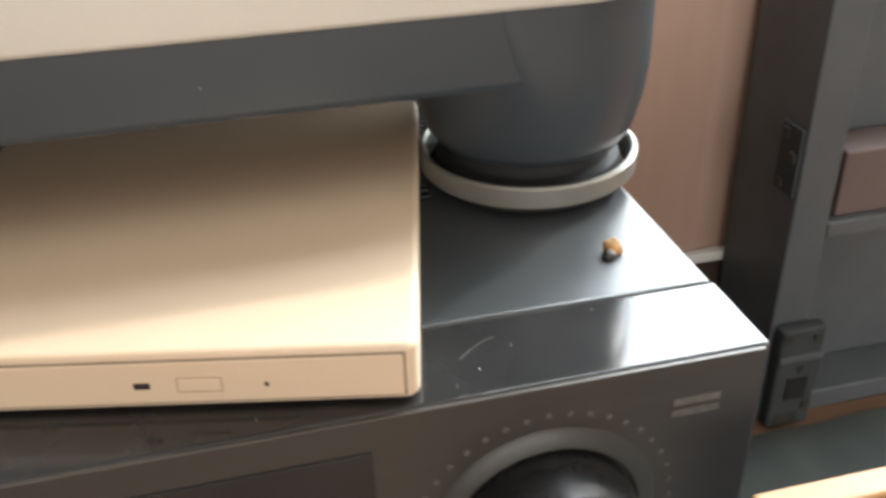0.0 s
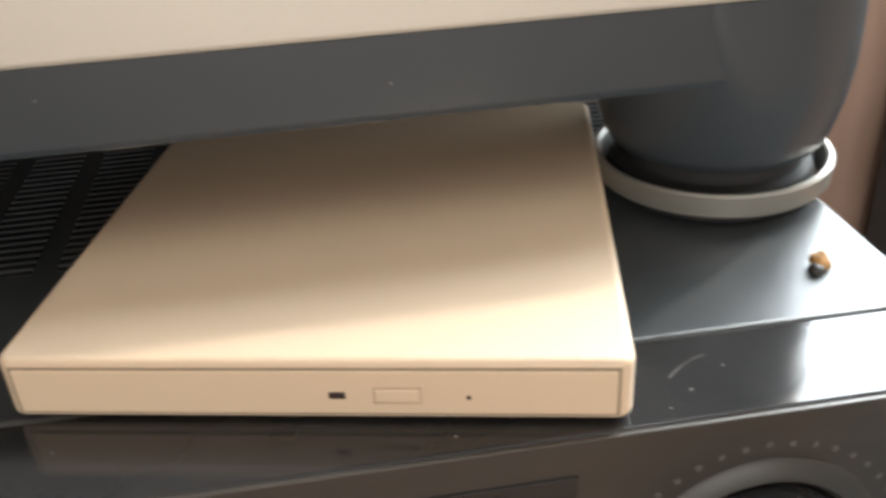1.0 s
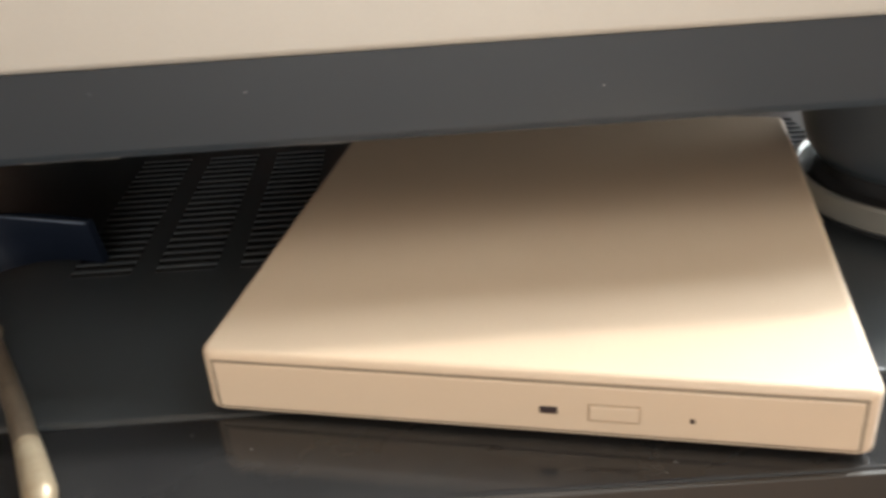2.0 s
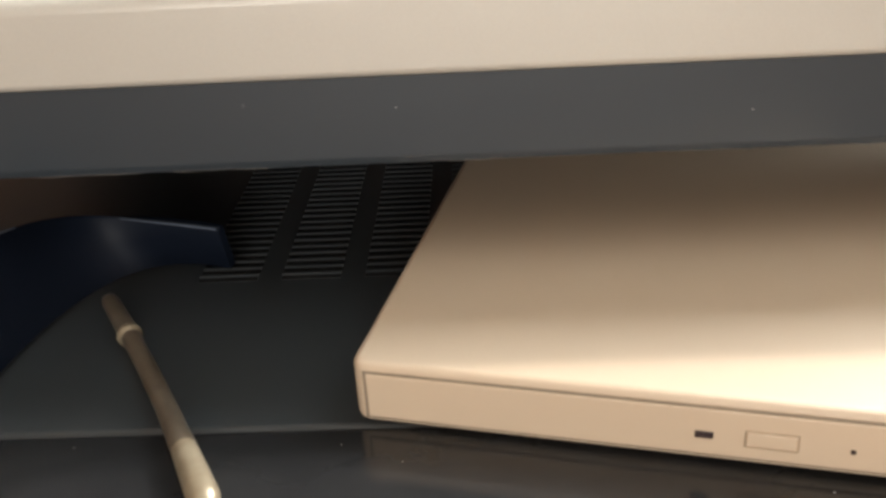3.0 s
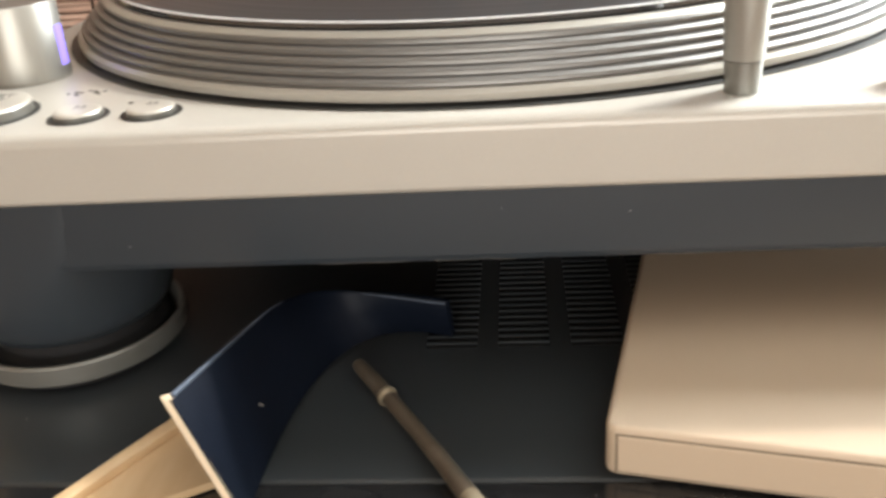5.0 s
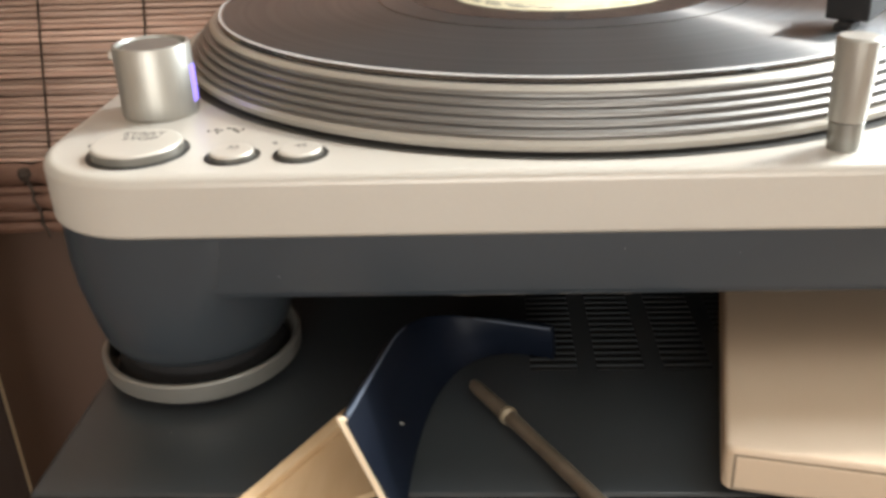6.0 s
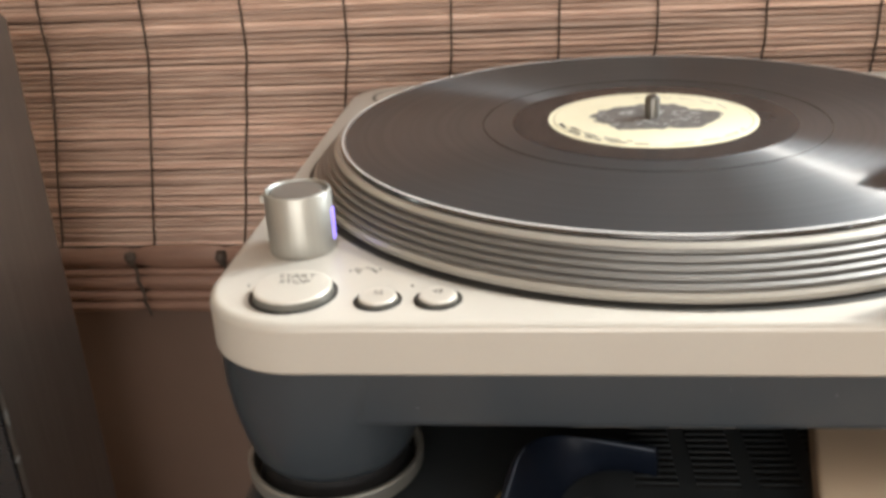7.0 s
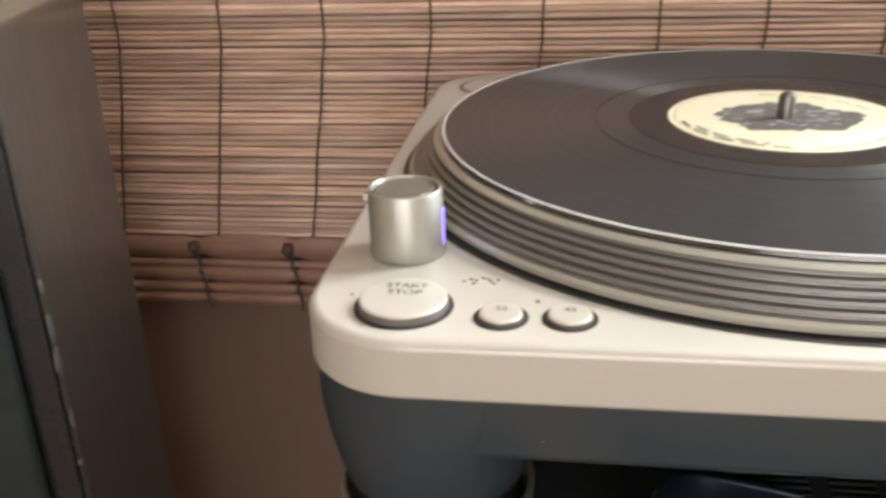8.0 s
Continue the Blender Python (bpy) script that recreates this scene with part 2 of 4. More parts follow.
def lathe(profile, steps=64, centre=(0, 0, 0), close=True):
    """Turns (radius, height) pairs round z."""
    bm = bmesh.new()
    rings = []
    for r, z in profile:
        if r < 1e-7:
            rings.append([bm.verts.new((0, 0, z))])
        else:
            rings.append([bm.verts.new((r * math.cos(2 * math.pi * i / steps), r * math.sin(2 * math.pi * i / steps), z)) for i in range(steps)])
    for a, b in zip(rings, rings[1:]):
        for i in range(steps):
            j = (i + 1) % steps
            if len(a) == 1 and len(b) > 1:
                bm.faces.new((a[0], b[j], b[i]))
            elif len(b) == 1 and len(a) > 1:
                bm.faces.new((a[i], a[j], b[0]))
            elif len(a) > 1:
                bm.faces.new((a[i], a[j], b[j], b[i]))
    bm.transform(Matrix.Translation(centre))
    return finish(bm, 30, level=True)


def rounded_outline(x0, y0, x1, y1, r, steps=10):
    out = []
    for cx, cy, a0 in ((x1 - r, y1 - r, 0), (x0 + r, y1 - r, 90), (x0 + r, y0 + r, 180), (x1 - r, y0 + r, 270)):
        for i in range(steps + 1):
            a = radians(a0 + 90 * i / steps)
            p = (cx + r * math.cos(a), cy + r * math.sin(a))
            lead = radians(a0 - 90 if i == 0 else a0 + 180)
            q = (p[0] + 0.0015 * math.cos(lead), p[1] + 0.0015 * math.sin(lead))
            out += [q, p] if i == 0 else [p, q] if i == steps else [p]
    return out


def slab(outline_at, levels, smooth=35):
    """Skins a stack of outlines: levels of (inset, z), outline_at(inset) gives equal-length loops."""
    bm = bmesh.new()
    loops = [[bm.verts.new((x, y, z)) for x, y in outline_at(inset)] for inset, z in levels]
    count = len(loops[0])
    for a, b in zip(loops, loops[1:]):
        for i in range(count):
            bm.faces.new((a[i], a[(i + 1) % count], b[(i + 1) % count], b[i]))
    bm.faces.new(loops[0][::-1])
    bm.faces.new(loops[-1])
    return finish(bm, smooth)


def panel(corners, thick, bevel=0.0):
    """A flat board through four corners, thickened behind its face."""
    bm = bmesh.new()
    c = [Vector(p) for p in corners]
    normal = (c[1] - c[0]).cross(c[3] - c[0]).normalized()
    a = [bm.verts.new(p) for p in c]
    b = [bm.verts.new(p - normal * thick) for p in c]
    bm.faces.new(a)
    bm.faces.new(b[::-1])
    for i in range(4):
        bm.faces.new((a[i], b[i], b[(i + 1) % 4], a[(i + 1) % 4]))
    if bevel:
        bmesh.ops.bevel(bm, geom=list(bm.edges), offset=bevel, segments=2, profile=0.5, affect="EDGES")
    return finish(bm)


def tube(path, radii, steps=14):
    """A round bar along points, with its radius at each."""
    bm = bmesh.new()
    path = [Vector(p) for p in path]
    rings = []
    for i, p in enumerate(path):
        way = (path[min(i + 1, len(path) - 1)] - path[max(i - 1, 0)]).normalized()
        side = way.cross(Vector((0, 0, 1)) if abs(way.z) < 0.9 else Vector((1, 0, 0))).normalized()
        up = side.cross(way)
        rings.append([bm.verts.new(p + radii[i] * (side * math.cos(2 * math.pi * k / steps) + up * math.sin(2 * math.pi * k / steps))) for k in range(steps)])
    for a, b in zip(rings, rings[1:]):
        for k in range(steps):
            bm.faces.new((a[k], a[(k + 1) % steps], b[(k + 1) % steps], b[k]))
    bm.faces.new(rings[0][::-1])
    bm.faces.new(rings[-1])
    return finish(bm, 50)


def mesh_of(name, bm, mat):
    me = bpy.data.meshes.new(name)
    bm.to_mesh(me)
    bm.free()
    for mm in (mat if isinstance(mat, (list, tuple)) else [mat]):
        me.materials.append(mm)
    return me


def part(name, bm, mat, parent=None, label=""):
    ob = new(name, mesh_of(name, bm, mat))
    if parent:
        ob.parent = parent
    if label:
        tagged(ob, label)
    return ob


def thing(name, label, category, at=(0, 0, 0), group="", kind="", rz=0.0):
    ob = new(name)
    ob.empty_display_size = 0.02
    ob.matrix_world = pose(*at, 0, 0, rz)
    return tagged(ob, label, category, group, kind)


def lettering(name, text, size, m, mat, parent):
    """Flat built-in lettering as a mesh."""
    cu = bpy.data.curves.new(name, "FONT")
    cu.body, cu.size, cu.align_x, cu.align_y = text, size, "CENTER", "CENTER"
    tmp = new(name + "_curve", cu)
    me = bpy.data.meshes.new_from_object(tmp.evaluated_get(bpy.context.evaluated_depsgraph_get()))
    bpy.data.objects.remove(tmp)
    me.transform(m)
    me.materials.clear()
    me.materials.append(mat)
    ob = new(name, me)
    ob.parent = parent
    return ob


# ---- the room ----
FZ = -0.40
X0, X1, Y0, Y1, ZC = -1.6, 2.3, -3.0, 0.40, 1.75


def structure(name, bm, mat, label="", category=""):
    ob = part(name, bm, mat)
    return tagged(ob, label, category, kind="structure")


structure("floor", box((X0 - 0.1, Y0 - 0.1, FZ - 0.05), (X1 + 0.1, Y1 + 0.1, FZ)), FLOOR, "dark brown wooden floor", "floor")
structure("ceiling", box((X0 - 0.1, Y0 - 0.1, ZC), (X1 + 0.1, Y1 + 0.1, ZC + 0.05)), CEILING, "plain pale ceiling", "ceiling")
WX0, WX1, WZ0, WZ1 = 0.43, 1.95, 0.10, 1.45      # the bright window in the wall behind the record player
structure("wall_back_cream", box((X0, Y1, FZ), (-0.456, Y1 + 0.1, ZC)), CREAMWALL, "cream painted wall beside the blind", "wall")
structure("wall_back_brown", box((-0.456, Y1, FZ), (0.36, Y1 + 0.1, ZC)), BROWNWALL, "smooth brown wall behind the bamboo blind", "wall")
WOODPANEL = material("reddish_wood_panel", (0.46, 0.31, 0.24), 0.5, tint=(0.40, 0.26, 0.20), scale=16, stretch=(5, 5, 0.3), bump=0.1, bump_scale=200)
structure("wall_back_panel", box((0.36, Y1 - 0.004, FZ), (WX0, Y1 + 0.1, ZC)), WOODPANEL, "lighter reddish wood panel beside the window", "wall")
structure("wall_back_sill", box((WX0, Y1 - 0.004, FZ), (X1, Y1 + 0.1, WZ0)), WOODPANEL, "reddish wood panel below the window", "wall")
structure("wall_back_lintel", box((WX0, Y1, WZ1), (X1, Y1 + 0.1, ZC)), BROWNWALL, "brown wall above the window", "wall")
structure("wall_back_right", box((WX1, Y1, WZ0), (X1, Y1 + 0.1, WZ1)), BROWNWALL, "brown wall beside the window", "wall")
structure("wall_left", box((X0 - 0.1, Y0, FZ), (X0, Y1 + 0.1, ZC)), ROOMWALL, "beige room wall", "wall")
structure("wall_right", box((X1, Y0, FZ), (X1 + 0.1, Y1 + 0.1, ZC)), ROOMWALL, "beige room wall", "wall")
# unseen opening in the front wall, added to hold the fill lamp
FX0, FX1, FZ0, FZ1 = -0.85, 1.15, -0.15, 1.0
structure("wall_front_left", box((X0, Y0 - 0.1, FZ), (FX0, Y0, ZC)), ROOMWALL, "beige room wall", "wall")
structure("wall_front_right", box((FX1, Y0 - 0.1, FZ), (X1, Y0, ZC)), ROOMWALL, "beige room wall", "wall")
structure("wall_front_low", box((FX0, Y0 - 0.1, FZ), (FX1, Y0, FZ0)), ROOMWALL, "beige room wall below the added opening", "wall")
structure("wall_front_high", box((FX0, Y0 - 0.1, FZ1), (FX1, Y0, ZC)), ROOMWALL, "beige room wall above the added opening", "wall")
structure("baseboard", box((0.34, Y1 - 0.012, FZ), (X1, Y1 - 0.005, -0.2905), 0.001), BENCH, "dark wooden skirting board", "baseboard")
structure("trim", box((0.34, Y1 - 0.015, -0.290), (X1, Y1 - 0.005, -0.2805), 0.002), WHITEPAINT, "white painted strip on the skirting board", "trim")
win = thing("window_1", "bright window with a white frame in the back wall", "window", kind="structure")
for name, lo, hi in (("frame_side", (WX0, Y1 + 0.03, WZ0), (WX0 + 0.03, Y1 + 0.07, WZ1)), ("frame_side", (WX1 - 0.03, Y1 + 0.03, WZ0), (WX1, Y1 + 0.07, WZ1)),
                     ("frame_bottom", (WX0 + 0.03, Y1 + 0.03, WZ0), (WX1 - 0.03, Y1 + 0.07, WZ0 + 0.03)), ("frame_top", (WX0 + 0.03, Y1 + 0.03, WZ1 - 0.03), (WX1 - 0.03, Y1 + 0.07, WZ1))):
    part(name, box(lo, hi, 0.003), WHITEPAINT, win)

# ---- the bamboo blind ----
blind = thing("bamboo_blind", "reddish brown split-bamboo blind with dark cords, hanging on the wall", "blind", (0.0, 0.386, 0.0))
BX0, BX1, PITCH = -0.455, 0.345, 0.0042
rng = random.Random(5)


def slat_mesh(k, width, thick):
    """A long split of bamboo with a slight waver, knots and an uneven width."""
    r = random.Random(100 + k)
    bm = bmesh.new()
    count, rings, ph = 26, [], r.random() * 9
    for i in range(count + 1):
        x = BX0 + (BX1 - BX0) * i / count
        dz = 0.0010 * noise.noise((x * 5, ph, k)) + 0.0003 * noise.noise((x * 30, ph, k + 7))
        w = width * (1 + 0.16 * noise.noise((x * 14, ph + 3, k)))
        rings.append([bm.verts.new(p) for p in ((x, -thick * 0.55, dz - 0.42 * w), (x, -thick, dz - 0.05 * w), (x, -thick * 0.75, dz + 0.34 * w), (x, 0, dz + 0.5 * w), (x, 0, dz - 0.5 * w))])
    for a, b in zip(rings, rings[1:]):
        for j in range(5):
            bm.faces.new((a[j], b[j], b[(j + 1) % 5], a[(j + 1) % 5]))
    bm.faces.new(rings[0])
    bm.faces.new(rings[-1][::-1])
    return mesh_of("slat", finish(bm, 25), BAMBOO)


SLATS = [slat_mesh(k, w, 0.0019) for k, w in enumerate((0.0041, 0.0037, 0.0042, 0.0036, 0.0040, 0.0038, 0.0041, 0.0035))]
z = -0.0462
while z < 1.05:
    ob = new("slat", SLATS[rng.randrange(8)])
    ob.parent, ob.location = blind, (0, rng.uniform(-0.0007, 0.0004), z)
    ob.rotation_euler = (rng.uniform(-0.22, 0.22), rng.uniform(-0.0012, 0.0012), 0)
    z += PITCH * rng.uniform(0.94, 1.06)
CORDS = (-0.413, -0.337, -0.263, -0.189, -0.114, -0.039, 0.027, 0.100, 0.174, 0.248, 0.322)
# the hem: the last slats rolled over one another, drawn in by the cords


def hem_mesh(k, width, thick):
    r = random.Random(400 + k)
    bm = bmesh.new()
    rings, ph, count = [], r.random() * 9, 180
    for i in range(count + 1):
        x = BX0 + (BX1 - BX0) * i / count
        near = min(abs(x - c + 0.036) for c in CORDS)
        draw = 1.0 - 0.26 * math.exp(-(near / 0.007) ** 2)
        w = 0.5 * width * draw * (1 + 0.16 * noise.noise((x * 11, ph, k)))
        dz = 0.0012 * noise.noise((x * 8, ph + 5, k))
        ring = []
        for a in range(8):
            ang = 2 * math.pi * a / 8
            ring.append(bm.verts.new((x, -thick * draw * (0.5 + 0.5 * math.cos(ang)), dz + w * math.sin(ang))))
        rings.append(ring)
    for a, b in zip(rings, rings[1:]):
        for j in range(8):
            bm.faces.new((a[j], b[j], b[(j + 1) % 8], a[(j + 1) % 8]))
    bm.faces.new(rings[0])
    bm.faces.new(rings[-1][::-1])
    return mesh_of("hem_roll", finish(bm, 60), HEMWOOD)


for i, (z, w) in enumerate(((-0.0975, 0.0105), (-0.0880, 0.0100), (-0.0770, 0.0135), (-0.0675, 0.0080), (-0.0545, 0.0190))):
    ob = new("hem_roll", hem_mesh(i, w, 0.008))
    ob.parent, ob.location = blind, (0, -0.003, z)
for x in CORDS:
    pts, zz = [], -0.046
    while zz < 1.05:
        sway = 0.0016 * noise.noise((x * 40, zz * 22, 3)) - 0.030 * max(0.0, 0.10 - zz) * (1 if x < -0.1 else 0.6) / 0.2
        pts.append((x + sway, -0.0042 + 0.0009 * (len(pts) % 2), zz))
        zz += 0.0066
    part("cord", tube(pts, [0.0008] * len(pts), 6), CORD, blind)
    tie = [(x - 0.0395 + 0.0075 * k / 9 + 0.0012 * math.sin(2.1 * k + 30 * x), -0.0116, -0.049 - 0.0062 * k) for k in range(10)]
    part("hem_cord", tube(tie, [0.0011] * 10, 6), CORD, blind)
    knot = lathe([(0, -0.0075), (0.0032, -0.004), (0.0046, 0.0), (0.0036, 0.004), (0, 0.006)], 12)
    for v in knot.verts:
        v.co *= 1 + 0.35 * noise.noise(v.co * 300 + Vector((x * 50, 0, 0)))
    knot.transform(Matrix.Translation((x - 0.040, -0.0115, -0.0535)))
    part("knot", knot, CORD, blind)

# ---- the loudspeaker beside the blind, turned in towards the room ----
SPK_W, SPK_D, SPK_H = 0.175, 0.146, 0.555
spk = thing("floor_speaker", "tall narrow dark brown loudspeaker with a black cloth front", "loudspeaker", (-0.3280, 0.112, FZ), rz=13.5)
cab = part("cabinet", box((-SPK_W, 0.0, 0), (0.0, SPK_D, SPK_H), 0.0035, 4), SPEAKER, spk, "dark brown vinyl cabinet")
part("baffle", box((-SPK_W + 0.002, -0.0035, 0.002), (-0.0022, -0.0002, SPK_H - 0.0025), 0.0015), KNOB, spk, "black front baffle")
part("grille", box((-SPK_W + 0.017, -0.0125, 0.018), (-0.0165, -0.0037, SPK_H - 0.030), 0.0035), GRILLE, spk, "black cloth grille")
for zz, w, h in ((0.345, 0.0024, 0.0042), (0.370, 0.0012, 0.0110), (0.402, 0.0030, 0.0150), (0.420, 0.0022, 0.0170), (0.441, 0.0012, 0.0080), (0.300, 0.0016, 0.0050), (0.250, 0.0020, 0.0040)):
    bm = bmesh.new()
    bmesh.ops.create_icosphere(bm, subdivisions=2, radius=1.0)
    for v in bm.verts:
        k = 1 + 0.5 * noise.noise(v.co * 1.7 + Vector((zz * 90, 0, 0)))
        v.co = Vector((-0.0012 + v.co.x * 0.0016 * k, 0.0009 + v.co.y * w * k, zz + v.co.z * h * 0.5 * k))
    part("chip", finish(bm, 60), DIMPRINT, cab, "pale worn chip on the edge")

# ---- the black rack with its odds and ends ----
rack = thing("media_rack", "slate black open media rack standing against the wall", "rack", (0.0, 0.0, FZ))
part("upright", box((0.516, 0.300, 0), (0.548, 0.384, 0.41), 0.002), RACK, rack)
part("side_panel", box((0.5485, 0.345, 0.0), (1.10, 0.384, 0.41), 0.002), RACK, rack)
part("shelf", box((0.5485, 0.300, 0.173), (1.10, 0.345, 0.187), 0.002), RACK, rack)
part("shelf", box((0.5485, 0.300, 0.0), (1.10, 0.345, 0.020), 0.002), RACK, rack)
hinge = part("bracket", box((0.5125, 0.302, 0.212), (0.5158, 0.327, 0.266), 0.0012), GREYBOX, rack, "dark metal bracket")
for y, zz in ((0.3190, 0.2590), (0.3075, 0.2430), (0.3180, 0.2190)):
    part("bolt_head", box((0.5100, y - 0.0035, zz - 0.004), (0.5124, y + 0.0035, zz + 0.004), 0.0011), DIAL, hinge, "worn grey bolt head")
b = thing("brown_carton", "dull reddish brown carton on the rack shelf", "box", (0.642, 0.325, FZ + 0.1875))
part("carton_body", box((-0.085, -0.018, 0), (0.275, 0.018, 0.054), 0.002), material("dull_carton", (0.125, 0.092, 0.085), 0.7, tint=(0.10, 0.07, 0.065), scale=25), b)
mount = part("foot_bracket", box((0.519, 0.287, 0.0005), (0.558, 0.2995, 0.100), 0.003), GREYBOX, rack, "grey bracket at the foot of the upright")
part("bracket_slot", box((0.530, 0.2858, 0.030), (0.549, 0.2872, 0.052), 0.0005), SLOT, mount)
part("bracket_fold", box((0.519, 0.2845, 0.070), (0.558, 0.2872, 0.0755), 0.0008), RACK, mount)
for x, zz, w, h in ((0.524, 0.094, 0.009, 0.006), (0.551, 0.091, 0.008, 0.007), (0.541, 0.060, 0.006, 0.006), (0.552, 0.022, 0.008, 0.009), (0.535, 0.009, 0.022, 0.011)):
    part("worn_patch", box((x - w / 2, 0.2857, zz - h / 2), (x + w / 2, 0.2868, zz + h / 2), 0.0004), DIAL, mount, "pale worn patch")
rug = bmesh.new()
bmesh.ops.create_grid(rug, x_segments=36, y_segments=30, size=0.5)
for v in rug.verts:
    x, y = 0.36 * v.co.x, 0.30 * v.co.y
    fold = 0.011 * max(0.0, noise.noise((x * 11, y * 14, 2))) + 0.004 * max(0.0, noise.noise((x * 34, y * 30, 5)))
    v.co = Vector((x, y, 0.0015 + fold))
ext = bmesh.ops.extrude_face_region(rug, geom=list(rug.faces))["geom"]
for v in ext:
    if isinstance(v, bmesh.types.BMVert):
        v.co.z = 0.0003
tagged(part("floor_cloth", finish(rug, 50), CLOTH), "dark grey-green rumpled cloth lying on the floor", "cloth").location = (0.50, 0.132, FZ)

b = thing("wooden_frame", "dark panel with an orange pine top rail", "frame", (0.0, 0.0, FZ))
part("board", box((0.222, -0.1035, 0), (0.45, -0.0992, 0.3798), 0.001), RACK, b)
part("rail", box((0.2215, -0.106, 0.3800), (0.45, -0.0985, 0.3865), 0.0012), ORANGEWOOD, b, "orange pine top rail")

# ---- the bench and the amplifier on it ----
bench = thing("low_bench", "low dark wooden bench under the amplifier", "bench", (0, 0, FZ))
part("bench_top", box((-0.165, -0.075, 0.235), (0.285, 0.33, 0.262), 0.003), BENCH, bench)
for x in (-0.160, 0.262):
    part("bench_side", box((x, -0.07, 0), (x + 0.02, 0.325, 0.2348), 0.002), BENCH, bench)

amp = thing("amplifier", "black stereo amplifier with a gloss front and slotted steel cover", "amplifier", (0.035, 0.12, -0.1375))
AX, AY, AZ = 0.035, 0.12, -0.1375
part("front_panel", box((-0.1705 - AX, -0.0682 - AY, -0.128 - AZ), (0.2422 - AX, -0.0403 - AY, 0.0 - AZ), 0.0009), [PANEL], amp, "gloss black front panel")
part("front_face", box((-0.1690 - AX, -0.0692 - AY, -0.127 - AZ), (0.2407 - AX, -0.0680 - AY, -0.0005 - AZ), 0.0003), FRONT, amp, "dark brushed metal front")
part("cover", box((-0.1705 - AX, -0.0396 - AY, -0.126 - AZ), (0.2422 - AX, 0.30 - AY, -0.0003 - AZ), 0.0015), COVER, amp, "black painted steel cover")
for x in (-0.14, 0.19):
    for y in (-0.03, 0.26):
        part("amplifier_foot", lathe([(0.016, 0.0), (0.018, 0.002), (0.018, 0.0115), (0, 0.0115)], 24, (x - AX, y - AY, 0.0)), RUBBER, amp)
# volume dial
dial = part("volume_dial", lathe([(0.0228, 0.0), (0.0228, 0.016), (0.0204, 0.0195), (0.012, 0.0222), (0.006, 0.0232), (0.0, 0.0235)], 72), KNOB, amp, "glossy black domed volume knob")
dial.matrix_local = pose(0.1868 - AX, -0.0693 - AY, -0.0418 - AZ, 90, 0, 0)
ringp = part("dial_ring", lathe([(0.0234, 0.0), (0.0234, 0.0012), (0.0242, 0.0018), (0.028, 0.0010), (0.0292, 0.0)], 72), DIAL, amp, "grey metal ring round the volume knob")
ringp.matrix_local = pose(0.1868 - AX, -0.0693 - AY, -0.0418 - AZ, 90, 0, 0)
DOT = mesh_of("dial_mark", lathe([(0, 0), (0.0008, 0), (0.0007, 0.0003), (0, 0.0003)], 10), DIMPRINT)
for i in range(31):
    a = radians(-45 + 270 * i / 30)
    x, zz = 0.1868 + 0.0330 * math.cos(a), -0.0418 + 0.0330 * math.sin(a)
    ob = new("dial_mark", DOT)
    ob.parent, ob.matrix_local = amp, pose(x - AX, -0.0692 - AY, zz - AZ, 90, 0, 0)
for zz in (-0.0118, -0.0152):
    part("badge_bar", box((0.2178 - AX, -0.0695 - AY, zz - AZ - 0.0011), (0.2300 - AX, -0.0692 - AY, zz - AZ + 0.0011)), DIMPRINT, amp, "two faint grey bars of unreadable print")
part("display_window", box((-0.06 - AX, -0.0698 - AY, -0.050 - AZ), (0.146 - AX, -0.0693 - AY, -0.0095 - AZ), 0.0002), PANEL, amp, "dark glossy display window")
# louvres in the cover
lou = bmesh.new()
for lo, hi, mi in (((-0.0082, -0.0010, 0.0), (0.0082, 0.0010, 0.00025), 1), ((-0.0082, 0.0010, 0.0), (0.0082, 0.0019, 0.0008), 0)):
    vs = bmesh.ops.create_cube(lou, size=1.0)["verts"]
    for v in vs:
        v.co = Vector([(p + q) / 2 + c * (q - p) for p, q, c in zip(lo, hi, v.co)])
    for fc in {fc for v in vs for fc in v.link_faces}:
        fc.material_index = mi
LOUVRE = mesh_of("louvre", finish(lou, 0), [COVER, SLOT])
for gx in range(10):
    for gy in range(20):
        x, y = -0.0115 + 0.0232 * gx, 0.0262 + 0.0041 * gy
        ob = new("louvre", LOUVRE)
        ob.parent, ob.location = amp, (x - AX, y - AY, -0.0003 - AZ)

# ---- the record player ----
PX0, PX1, PY0, PY1 = -0.177, 0.2535, -0.0005, 0.352
TT = thing("record_player", "silver and black direct-drive record player on bowl-shaped feet", "turntable", (0.0378, 0.176, 0.0))
TX, TY = 0.0378, 0.176


def plinth_outline(inset, r=0.036):
    return rounded_outline(PX0 + inset - TX, PY0 + inset - TY, PX1 - inset - TX, PY1 - inset - TY, max(0.004, r - inset), 12)


part("plinth", slab(plinth_outline, [(0.0030, 0.0636), (0.0008, 0.0638), (0.0, 0.0648), (0.0, 0.0655), (0.0, 0.0801), (0.0, 0.0808), (0.0004, 0.0821), (0.0012, 0.0831), (0.0024, 0.0837), (0.0034, 0.0838)], 50), SILVER, TT, "silver painted plinth with rounded corners")
part("underbody", slab(lambda i: plinth_outline(i, 0.038), [(0.006, 0.042), (0.0030, 0.0424), (0.0022, 0.0440), (0.00216, 0.0446), (0.0016, 0.0634)], 50), BLACK, TT, "black plastic underbody")
BOWL = [(0.0412, 0.0634), (0.0407, 0.0575), (0.0390, 0.0485), (0.0370, 0.0395), (0.0351, 0.0300), (0.0334, 0.0228), (0.0319, 0.0182), (0.0298, 0.0152), (0.0265, 0.0141), (0.0, 0.0141)]


